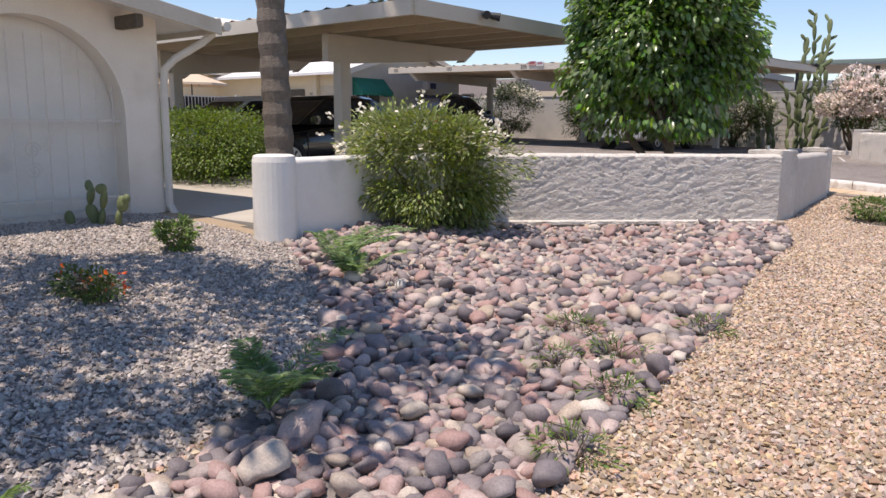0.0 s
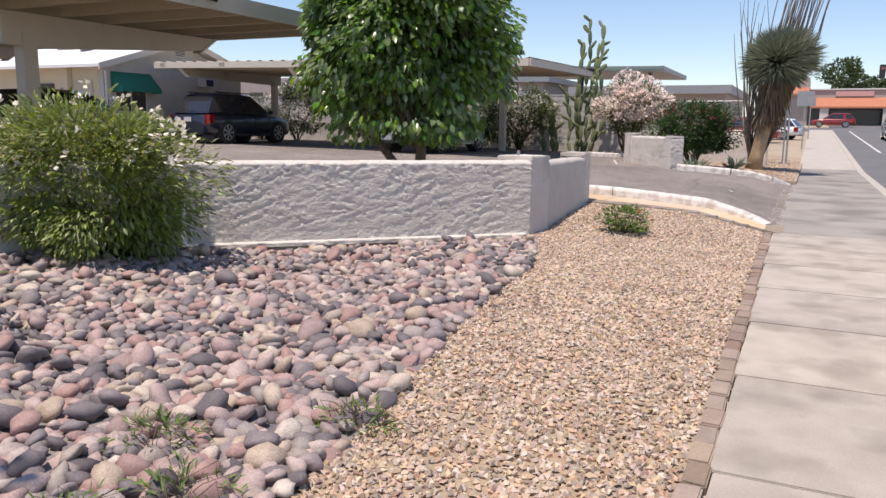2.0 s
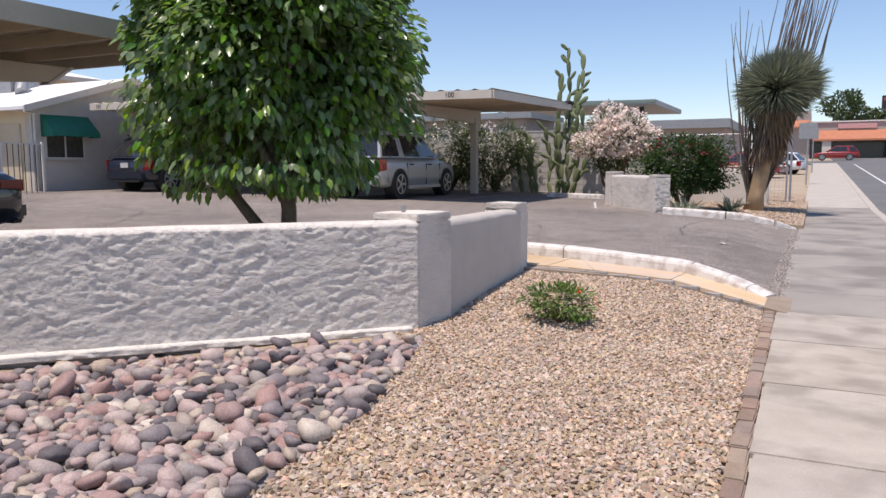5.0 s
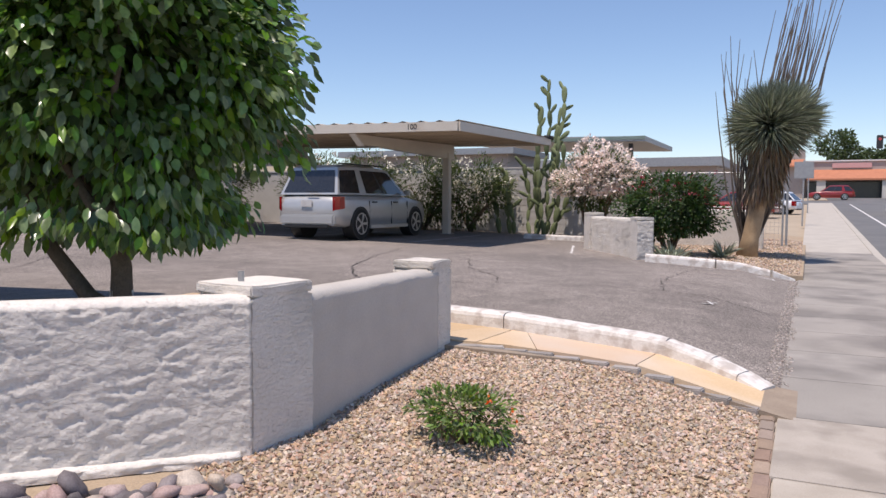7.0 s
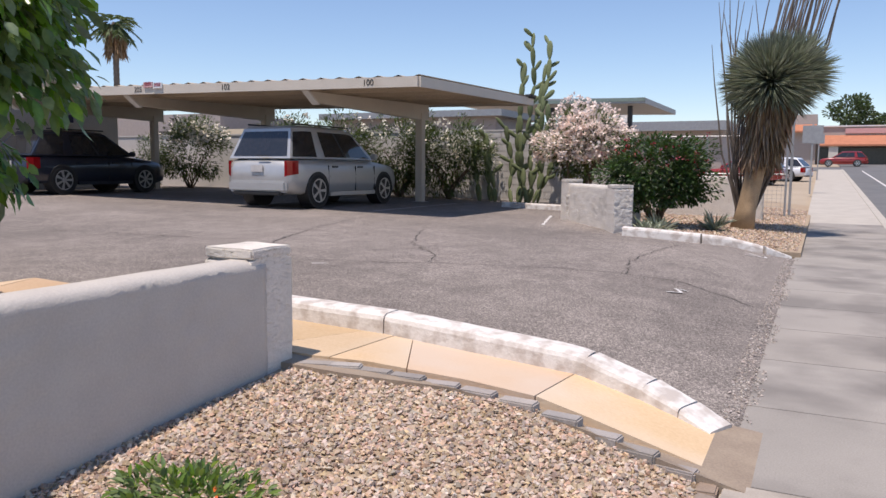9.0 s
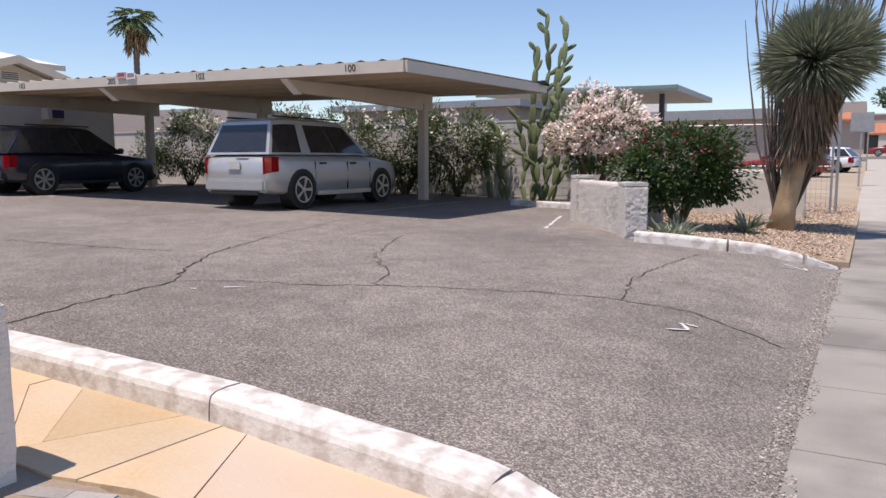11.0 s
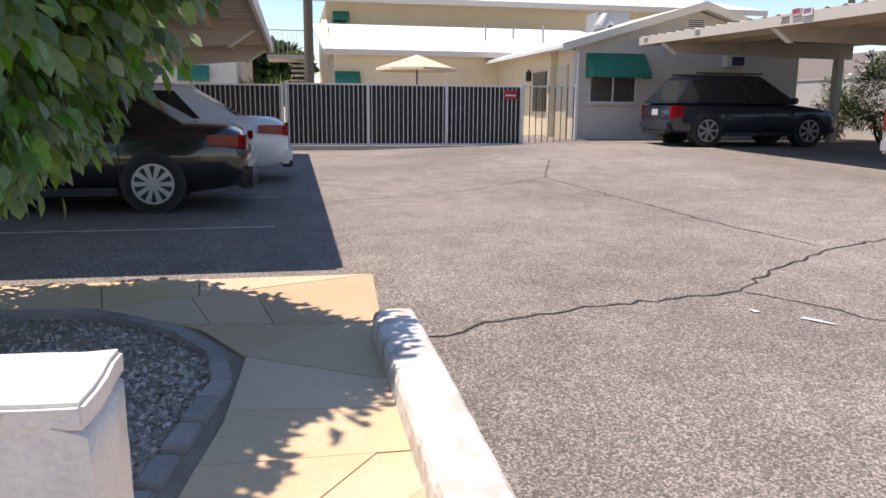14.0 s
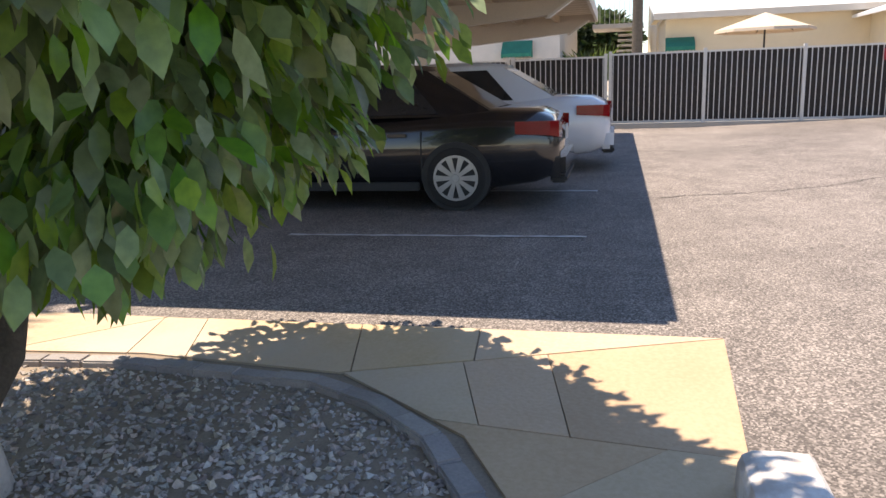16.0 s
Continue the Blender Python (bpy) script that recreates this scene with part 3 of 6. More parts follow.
for pts, w in (
    ([(-1.32, 16.15), (-1.2, 16.3), (-1.27, 16.45), (-1.1, 16.5)], 0.035),
    ([(-1.0, 20.7), (-0.75, 20.75)], 0.04), ([(-0.95, 20.95), (-0.7, 20.85), (-0.75, 21.1)], 0.035),
    ([(-4.9, 15.3), (-4.7, 15.45)], 0.03), ([(-5.1, 15.1), (-5.0, 15.12)], 0.03),
    ([(-4.6, 22.0), (-5.3, 24.6)], 0.05), ([(-8.72, 9.8), (-8.76, 12.4)], 0.05), ([(-11.5, 8.0), (-11.5, 12.4)], 0.07),
    ([(-11.9, 22.2), (-11.9, 27)], 0.07), ([(-8.7, 22.5), (-8.7, 27)], 0.06),
):
    crack(pts, w, "paint_mark", PAINTW, 0.007, 0.015)

# ---- beds ----
bed_poly = [(-0.3, -6), (-0.3, 3.0), (-0.45, 12.1), (-1.0, 12.2), (-1.7, 12.25), (-2.3, 12.2), (-2.65, 12.1), (-2.75, 9.9), (-5.5, 7.15), (-6.1, 6.2), (-5.9, 4.6), (-7.0, 4.9), (-8.5, 4.9), (-8.5, -6)]
bed_in = in_poly(bed_poly)
bed = field("planting_bed", -8.5, -6, -0.3, 12.6, 82, 186, bed_z, TANSOIL, bed_in)
tagged(bed, "tan desert planting bed beside the sidewalk", "ground", "", "structure")
rock_poly = [(-0.95, -1.5), (-1.28, 1.9), (-1.4, 3.2), (-1.6, 4.6), (-1.95, 6.4), (-2.1, 8.0), (-2.55, 9.55), (-4.0, 8.35), (-5.5, 6.95), (-6.0, 6.0), (-5.7, 4.55), (-4.6, 3.9), (-3.6, 3.2), (-2.75, 2.2), (-2.45, 1.4), (-2.2, 0.2), (-2.4, -1.5)]
rock_in = in_poly(rock_poly)
grey_in = in_poly([(-8.4, -3), (-2.45, -3), (-2.25, 0.2), (-2.5, 1.4), (-2.8, 2.2), (-3.65, 3.25), (-4.6, 3.95), (-5.75, 4.55), (-8.2, 4.6), (-8.4, 4.4)])
tan_in = lambda x, y: bed_in(x, y) & ~rock_in(x, y) & ~grey_in(x, y)
greybed = field("gravel_soil", -8.4, -3, -2.2, 4.7, 62, 76, lambda x, y: bed_z(x, y) + 0.006, GREYSOIL, grey_in)
greybed.parent = bed

creek = field('creek_soil', -6.2, -1.6, -0.9, 9.7, 106, 226, lambda x, y: bed_z(x, y) + 0.005, GREYSOIL, rock_in)
creek.parent = bed

# planter behind the wall, with the citrus tree
planter_poly = [(-2.9, 11.85), (-2.95, 10.1), (-5.55, 7.5), (-6.1, 8.2), (-5.5, 9.2), (-5.6, 10.4), (-5.55, 11.2), (-5.1, 11.9), (-4.65, 12.15), (-4.0, 12.1), (-3.3, 11.95)]
planter_in = in_poly(planter_poly)
planter_z = lambda x, y: lot_z(x) - 0.01
planter = field("planter_soil", -6.2, 7.4, -2.85, 12.3, 42, 60, planter_z, GREYSOIL, planter_in)
tagged(planter, "dark grey gravel planter under the citrus tree", "planter", "", "structure")
back_fill = part("walkway", prism([(-6.24, 5.8), (-6.24, 12.9), (-5.2, 12.9), (-3.2, 12.3), (-2.9, 12.3), (-2.95, 10.1), (-5.7, 7.3), (-6.1, 6.4)], -0.2, 0.004, zf=lambda x, y: float(lot_z(x))), MORTAR)
tagged(back_fill, "sandy mortar bed under the flagstone path", "path", "", "structure")
front_fill = part("walkway", prism([(-2.9, 12.3), (-3.2, 12.3), (-5.2, 12.9), (-2.6, 12.9), (-0.23, 12.9), (-0.23, 12.05), (-1.0, 12.15), (-1.7, 12.2), (-2.3, 12.05), (-3.0, 12.0)], -0.25, 0.004, zf=lambda x, y: float(lot_z(x))), MORTAR)
tagged(front_fill, "sandy mortar bed under the flagstone path by the kerb", "path", "", "structure")
west_walk = part("walkway", prism([(-22, 4.95), (-22, 7.45), (-6.25, 7.45), (-6.1, 5.0), (-7.0, 4.95)], -0.4, 0.0, zf=lambda x, y: 0.2 if y < 6 else float(lot_top(x, y)) - 0.02), PLAINCON)
tagged(west_walk, "pale concrete walk between house and carport", "path", "", "structure")

# north bed with the yucca
nbed_poly = [(-0.24, 21.95), (-2.95, 21.45), (-4.5, 23.6), (-5.2, 26.8), (-5.2, 31), (-0.24, 31), (-0.24, 60), (-0.26, 21.95)]
nbed = part("planting_bed", prism([(-0.26, 21.95), (-2.95, 21.45), (-4.5, 23.6), (-5.2, 26.8), (-5.2, 84), (-0.26, 84)], -0.2, 0.1, zf=lambda x, y: 0.13 * min(1.0, max(0.0, (-x - 0.3) / 2))), TANSOIL)
tagged(nbed, "tan gravel bed around the yucca and bougainvillea", "ground", "", "structure")

# ---- kerbs ----


def kerb(points, width, h0, h1, label):
    """A painted kerb swept along a plan line, in cast lengths with open joints."""
    top = thing("kerb", label, "kerb", "white painted kerbs", "structure")
    rng = random.Random(len(points))
    for (ax, ay, az), (bx, by, bz) in zip(points, points[1:]):
        d = Vector((bx - ax, by - ay, 0)).normalized()
        n = Vector((-d.y, d.x, 0)) * width / 2
        bm = bmesh.new()
        prof = [(-1.02, -0.25), (-1.0, 0.7), (-0.93, 0.9), (-0.78, 1.0), (0.0, 1.03), (0.62, 1.0), (0.88, 0.9), (0.98, 0.7), (1.05, -0.25)]
        rows_ = []
        steps = max(6, int(math.hypot(bx - ax, by - ay) / 0.07))
        for k in range(steps + 1):
            f = k / steps
            c = Vector((ax, ay, 0)).lerp(Vector((bx, by, 0)), f)
            if k == 0:
                c += d * 0.006
            if k == steps:
                c -= d * 0.006
            g = float(lot_z(c.x))
            hgt = az + (bz - az) * f
            rows_.append([bm.verts.new((c.x + n.x * u + rng.uniform(-1, 1) * 0.0015, c.y + n.y * u + rng.uniform(-1, 1) * 0.0015, g + hgt * w + rng.uniform(-1, 1) * 0.0012)) for u, w in prof])
        for r0, r1 in zip(rows_, rows_[1:]):
            for k in range(len(prof) - 1):
                bm.faces.new((r0[k], r0[k + 1], r1[k + 1], r1[k]))
        bm.faces.new(rows_[0])
        bm.faces.new(rows_[-1][::-1])
        bmesh.ops.recalc_face_normals(bm, faces=bm.faces)
        part("kerb_length", bm, KERBW, top, smooth=False)
    return top


kerb([(-0.42, 12.76, 0.03), (-0.6, 12.84, 0.07), (-0.82, 12.92, 0.1), (-1.18, 12.985, 0.125), (-2.56, 13.015, 0.14), (-4.95, 13.0, 0.135)], 0.22, 0.1, 0.1, "chipped white painted concrete kerb beside the flagstones")
kerb([(-0.44, 21.75, 0.03), (-0.8, 21.5, 0.11), (-1.7, 21.32, 0.14), (-2.95, 21.3, 0.14)], 0.22, 0.1, 0.1, "white painted concrete kerb around the yucca bed")
kerb([(-5.4, 26.65, 0.13), (-7.3, 26.7, 0.13)], 0.16, 0.1, 0.1, "grey concrete wheel stop by the cactus")

# ---- stucco garden walls ----


def rough_wall(name, a, b, thick, z0, z1, material, amp, label, res=0.035, base=None, cap=0.03, parent=None):
    """A garden wall with trowelled, lumpy faces and a rounded top, from a to b."""
    ax, ay = a
    bx, by = b
    L = math.hypot(bx - ax, by - ay)
    d = Vector(((bx - ax) / L, (by - ay) / L, 0))
    n = Vector((d.y, -d.x, 0))
    nu = max(4, int(L / res))
    prof = []
    H = z1 - z0
    nz = max(4, int(H / res))
    for k in range(nz + 1):
        prof.append((1, z0 + (H - cap) * k / nz))
    for k in range(1, 4):
        prof.append((1 - 2 * k / 4, z1))
    for k in range(nz, -1, -4):
        prof.append((-1, z0 + (H - cap) * k / nz))
    vs = []
    for i in range(nu + 1):
        for s, z in prof:
            u = L * i / nu
            p = Vector((ax, ay, z)) + d * u + n * (s * thick / 2)
            q = Vector((p.x * 11.5, p.y * 11.5, p.z * 21.0))
            w = 0.8 * noise.noise(q * 0.8 + Vector((3.0, 7.0, 1.0)))
            n1 = noise.noise(q + Vector((w, w, w))) + 0.35 * noise.noise(q * 2.1)
            mask = min(1.0, max(0.0, 0.55 + 1.6 * noise.noise(q * 0.3 + Vector((9.0, 0.0, 4.0)))))
            r = 0.5 + 0.36 * math.tanh(n1 * 9.0) * (0.35 + 0.65 * mask) + 0.4 * max(0.0, 1 - abs(n1) * 6) * mask + 0.22 * noise.noise(q * 4.0)
            if s == 1 or s == -1:
                p += n * s * amp * (r - 0.5)
            p.z += amp * 0.5 * noise.noise(Vector((u * 2.5, 3.0, z))) * (1 if z > z0 + 0.1 else 0)
            vs.append(p[:])
    m = len(prof)
    i, k = np.meshgrid(np.arange(nu), np.arange(m - 1))
    a0 = (i * m + k).ravel()
    f = np.stack((a0, a0 + m, a0 + m + 1, a0 + 1), -1)
    ob = arrays(name, np.array(vs), f, material, smooth=True)
    ends = bmesh.new()
    ends.from_mesh(ob.data)
    ends.verts.ensure_lookup_table()
    ends.faces.new([ends.verts[j] for j in range(m)])
    ends.faces.new([ends.verts[nu * m + j] for j in range(m)][::-1])
    bmesh.ops.recalc_face_normals(ends, faces=ends.faces)
    ends.to_mesh(ob.data)
    ends.free()
    if parent:
        ob.parent = parent
        if label:
            ob["label"] = label
        return ob
    return tagged(ob, label, "wall", "", "structure")


wall_front = rough_wall("wall_front", (-5.6, 7.17), (-2.81, 9.885), 0.2, 0.06, 0.93, STUCCO, 0.011, "low garden wall in thickly trowelled white stucco", 0.013)
foot = rough_wall("wall_footing", (-5.6, 7.13), (-2.83, 9.82), 0.25, 0.085, 0.135, STUCCO, 0.02, "rough white bead along the wall's foot", 0.03, parent=wall_front, cap=0.012)
footing_block = mesh_from("footing_block", box(-0.13, -0.09, -0.06, 0.13, 0.09, 0.088, 0.008), DARKBRICK)
for k in range(11):
    o = new("footing_block", footing_block)
    o.parent = wall_front
    o.matrix_basis = pose(-5.45 + 0.2399 * k, 7.29 + 0.2325 * k, 0, 0, 0, 44.1)
part("wall_pipe", tube([(-5.351, 7.253, 0.05), (-5.351, 7.253, 0.84)], 0.026, 10), WALLW, wall_front, "thin white painted pipe")
wall_side = rough_wall("wall_side", (-2.8, 10.2), (-2.8, 11.9), 0.2, 0.05, 0.91, SHADEDW, 0.009, "low smooth white stucco garden wall in shade")


def pier(name, cx, cy, size, z0, z1, turn, label):
    top = thing(name, label, "pier", "garden wall piers", "structure", (cx, cy, 0), turn)
    h = size / 2
    for (ax, ay), (bx, by) in (((-h, 0), (h, 0)),):
        rough_wall("pier_shaft", (ax, ay), (bx, by), size, z0, z1 - 0.045, STUCCO, 0.014, "", 0.02, parent=top)
    cap = box(-h - 0.004, -h - 0.004, z1 - 0.06, h + 0.004, h + 0.004, z1, 0.01)
    bmesh.ops.subdivide_edges(cap, edges=cap.edges[:], cuts=3, use_grid_fill=True)
    for v in cap.verts:
        v.co += Vector((noise.noise(v.co * 9), noise.noise(v.co * 9 + Vector((5, 0, 0))), noise.noise(v.co * 9 + Vector((0, 5, 0))))) * 0.008
    part("pier_cap", cap, STUCCO, top)
    return top


pier("pier", -2.934, 10.08, 0.44, 0.03, 0.975, -8, "square white stucco pier at the wall corner")
pier("pier", -2.87, 11.96, 0.33, 0.1, 0.97, 0, "square white stucco pier at the end of the wall")
stub = part("pipe_stub", tube([(-2.98, 10.02, 0.96), (-2.98, 10.02, 1.03)], 0.018, 10), GALV)
tagged(stub, "short cut pipe stub on the pier cap", "pipe")
wall_left = rough_wall("wall_left", (-5.95, 4.7), (-6.12, 6.75), 0.2, 0.05, 0.93, WALLW, 0.006, "smooth white garden wall beside the oleander bush")
wall_link = rough_wall("wall_link", (-6.1, 6.7), (-5.55, 7.2), 0.2, 0.05, 0.93, WALLW, 0.006, "white garden wall behind the oleander bush", 0.06)
round_pier = part("pier", tube([(-5.95, 4.62, 0.02), (-5.95, 4.62, 0.9), (-5.95, 4.62, 0.955), (-5.95, 4.62, 0.97)], [0.215, 0.21, 0.2, 0.17], 28), WALLW, smooth=False)
tagged(round_pier, "round-ended white stucco pier at the path", "pier", "", "structure")
wall_white = rough_wall("wall_white", (-4.55, 23.65), (-3.2, 21.85), 0.2, 0.2, 1.12, STUCCO, 0.02, "short rough white stucco wall by the lot", 0.045)
wall_white_b = rough_wall("wall_white_return", (-4.55, 23.8), (-3.6, 25.4), 0.2, 0.2, 1.05, STUCCO, 0.015, "rough white stucco return wall behind shrubs", 0.08)
pier("pier", -3.12, 21.72, 0.34, 0.15, 1.14, 35, "rough white stucco pier beside the kerb")
pier("pier", -4.58, 23.72, 0.34, 0.15, 1.2, 35, "rough white stucco pier at the wall's bend")
wall_far = rough_wall("wall_far", (-5.0, 29.2), (-1.3, 29.2), 0.2, 0.1, 1.25, STUCCO, 0.015, "low cream stucco wall behind the yucca bed", 0.07)

# ---- house in the west corner, with its arch ----
H1X = -8.35
house1 = thing("arched_house", "cream stucco house corner with arched iron grille", "house")
arch = [(4.85, 0.0), (4.85, 2.75), (-4.0, 2.75), (-4.0, 0.0), (2.35, 0.0)]
ac, ar, sp = 3.42, 1.0, 1.35
bm = bmesh.new()
lo_y, hi_y = ac - ar, ac + ar
curve_pts = [(ac + ar * math.cos(k * math.pi / 20), sp + ar * math.sin(k * math.pi / 20)) for k in range(21)]
upright([(4.85, 0.0), (4.85, 2.75), (ac, 2.75)] + curve_pts[:11][::-1] + [(hi_y, 0.0)], "x", H1X, H1X - 0.3, bm)
upright([(ac, 2.75), (-4.0, 2.75), (-4.0, 0.0), (lo_y, 0.0)] + curve_pts[10:][::-1], "x", H1X, H1X - 0.3, bm)
part("wall", bm, ARCHW, house1)
part("recess_wall", box(H1X - 0.36, -4.0, 0, H1X - 0.31, 4.84, 2.75), WALLW, house1)
part("side_wall", box(H1X - 9, 4.65, 0, H1X - 0.31, 4.85, 2.75), ARCHW, house1)
part("plinth", box(H1X - 0.02, lo_y, 0, H1X - 0.12, hi_y, 0.28), STUCCO, house1)
part("pilaster", box(H1X, 2.05, 0, H1X + 0.14, 2.42, 0.62, 0.02), STUCCO, house1)
rf = bmesh.new()
upright([(5.35, 2.36), (5.35, 2.46), (-4.5, 4.1), (-4.5, 4.0)], "x", H1X + 0.5, H1X - 9.5, rf)
part("roof", rf, WHITEROOF, house1)
part("eave_board", box(H1X + 0.5, 5.35, 2.3, H1X - 9.5, 5.39, 2.47), CREAMPAINT, house1)
part("barge_board", upright([(5.37, 2.28), (5.37, 2.44), (-4.5, 4.1), (-4.5, 3.92)], "x", H1X + 0.5, H1X + 0.54), CREAMPAINT, house1)
part("rafter_end", box(H1X, 4.35, 2.28, H1X + 0.45, 4.45, 2.42, 0.01), BARK, house1)
part("gutter", tube([(H1X + 0.55, 5.44, 2.38), (H1X - 9, 5.44, 2.38)], 0.055, 10), IRONW, house1)
spout = tube([(H1X + 0.3, 5.42, 2.32), (H1X + 0.22, 5.3, 2.2), (H1X + 0.12, 5.0, 2.0), (H1X + 0.06, 4.9, 1.88), (H1X + 0.05, 4.88, 1.7), (H1X + 0.05, 4.88, 0.3), (H1X + 0.13, 4.9, 0.18)], 0.045, 10)
part("downpipe", spout, IRONW, house1)
grille = part("grille", bmesh.new(), IRONW, house1, "white wrought iron grille")
for z in (0.42, 1.28):
    part("rail", box(H1X - 0.14, lo_y, z - 0.015, H1X - 0.11, hi_y, z + 0.015), IRONW, grille)
for k in range(11):
    y = lo_y + 0.1 + 1.8 * k / 10
    zt = min(sp + math.sqrt(max(0.0, ar * ar - (y - ac) ** 2)) - 0.12, 2.2)
    b = tube([(H1X - 0.1, y, 0.2), (H1X - 0.1, y, zt - 0.06), (H1X - 0.1, y, zt)], [0.008, 0.008, 0.002], 6)
    part("bar", b, IRONW, grille)
for s in (0.0, 0.22):
    pts = [(H1X - 0.09, 3.42 + (0.09 - 0.07 * k / 22) * math.cos(k * 0.55), 0.75 + s + (0.09 - 0.07 * k / 22) * math.sin(k * 0.55)) for k in range(23)]
    part("scroll", tube(pts, 0.007, 6), IRONW, grille)

# ---- carports ----


def carport(label, x0, x1, yback, yfront, z_e, z_w, zb, posts, north):
    """Cantilever carport: posts along the back, tapered beams, ribbed deck, fascias. north: +1 if it opens to the north."""
    top = thing("carport", label, "carport", "parking carports")
    zt = lambda x: z_e + (z_w - z_e) * (x1 - x) / (x1 - x0)
    # deck with ribs, in one sheet with its thickness
    bm = bmesh.new()
    n = int((x1 - x0) / 0.15)
    for side, dz in ((0, -0.05), (1, -0.005)):
        prev = None
        for k in range(n + 1):
            x = x0 + (x1 - x0) * k / n
            rib = 0.045 if k % 3 == 0 else 0.0
            a = bm.verts.new((x, yfront, zt(x) + dz + rib))
            b = bm.verts.new((x, yback, zt(x) + zb + dz + rib))
            if prev:
                bm.faces.new((prev[0], prev[1], b, a))
            prev = (a, b)
    part("deck", bm, DECK, top)
    part("front_fascia", upright([(x0, zt(x0) - 0.2), (x1, zt(x1) - 0.2), (x1, zt(x1)), (x0, zt(x0))], "y", yfront, yfront + 0.05 * north), CREAMPAINT, top)
    part("back_fascia", upright([(x0, zt(x0) + zb - 0.2), (x1, zt(x1) + zb - 0.2), (x1, zt(x1) + zb), (x0, zt(x0) + zb)], "y", yback, yback - 0.05 * north), CREAMPAINT, top)
    for x, nm in ((x1, "end_fascia"), (x0, "end_fascia")):
        s = 1 if x == x1 else -1
        part(nm, upright([(yfront, zt(x) - 0.2), (yback, zt(x) + zb - 0.2), (yback, zt(x) + zb), (yfront, zt(x))], "x", x + 0.002 * s, x + 0.05 * s), CREAMPAINT, top)
    for k in range(1, 6):
        f = k / 6
        y = yfront + (yback - yfront) * f
        part("purlin", upright([(x0 + 0.02, zt(x0) + zb * f - 0.2), (x1 - 0.02, zt(x1) + zb * f - 0.2), (x1 - 0.02, zt(x1) + zb * f - 0.06), (x0 + 0.02, zt(x0) + zb * f - 0.06)], "y", y - 0.03, y + 0.03), DECK, top)
    for x, yp in posts:
        g = float(lot_top(x, yp))
        z = zt(x)
        ytip = yfront - 0.12 * north
        part("post", box(x - 0.1, yp - 0.1, g - 0.1, x + 0.1, yp + 0.1, z + zb - 0.45, 0.01), CREAMPAINT, top)
        beam = upright([(yp - 0.35 * north, z + zb - 0.62), (yp + 0.3 * north, z + zb - 0.62), (ytip - 0.35 * north, z - 0.42), (ytip, z - 0.21), (yp - 0.35 * north, z + zb - 0.21)], "x", x - 0.07, x + 0.07)
        part("base_plate", box(x - 0.16, yp - 0.16, g - 0.02, x + 0.16, yp + 0.16, g + 0.015), GALV, top)
        part("beam", beam, CREAMPAINT, top)
        part("beam_end", upright([(ytip - 0.42 * north, z - 0.46), (ytip - 0.36 * north, z - 0.46), (ytip + 0.02 * north, z - 0.2), (ytip - 0.05 * north, z - 0.2)], "x", x - 0.085, x + 0.085), IRONW, top)
    return top


C1 = carport("long cream metal carport over parked cars", -19.2, -6.72, 7.5, 12.05, 2.88, 2.88, -0.03, [(-9.15, 8.5), (-14.0, 8.5), (-18.7, 8.5)], 1)
C2 = carport("long cream metal carport with bay numbers", -20.6, -7.0, 27.9, 21.6, 3.14, 3.36, 0.12, [(-9.75, 26.8), (-15.0, 26.8), (-19.6, 26.8)], -1)
for body, x in (("100", -8.1), ("102", -11.75), ("205", -14.4), ("103", -17.6), ("101", -20.2)):
    text(body, 0.17, BLACKT, pose(x, 21.545, 3.14 + 0.22 * (-7.0 - x) / 13.6 - 0.1, 90, 0, 0), C2)
for x, z, m in ((-14.05, 0.0, PINKSIGN), (-13.75, -0.03, WHITESIGN)):
    sgn = part("notice", box(x - 0.14, 21.515, 3.22 + z - 0.02, x + 0.14, 21.545, 3.42 + z - 0.05 - 0.05), m, C2, "small printed notice plate")
    for k in range(3):
        part("print_line", box(x - 0.1, 21.51, 3.25 + z + 0.03 * k, x + 0.1, 21.5145, 3.262 + z + 0.03 * k), REDSIGN, sgn)
flood = thing("flood_light", "small twin floodlight on the carport fascia", "lamp", at=(-7.03, 27.6, 3.3))
part("bracket", box(-0.03, -0.03, -0.05, 0.05, 0.03, 0.03), BLACKPL, flood)
for s in (-1, 1):
    part("lamp_head", tube([(0.02, 0.02 * s, 0.0), (0.1, 0.1 * s, -0.02), (0.18, 0.16 * s, -0.04)], [0.02, 0.05, 0.06], 10), BLACKPL, flood)
flood2 = copy_thing(flood, pose(-6.72, 9.0, 2.82))

# ---- house behind the lot, gate, courtyard buildings ----
HX = -21.4
gz = 0.66
house2 = thing("corner_house", "cream stucco house with a white gable roof", "house")
ridge_y, eave_z, ridge_z = 23.6, 3.2, 4.3
wall2 = bmesh.new()
upright([(20.1, 0.4), (26.9, 0.4), (26.9, eave_z), (ridge_y, ridge_z - 0.1), (20.1, eave_z)], "x", HX, HX - 0.25, wall2)
part("wall", wall2, HOUSEW, house2)
part("south_wall", box(HX - 12, 20.1, 0.4, HX - 0.26, 20.3, 3.2), YELLOWW, house2)
part("north_wall", box(HX - 12, 26.7, 0.4, HX - 0.26, 26.9, 3.2), HOUSEW, house2)
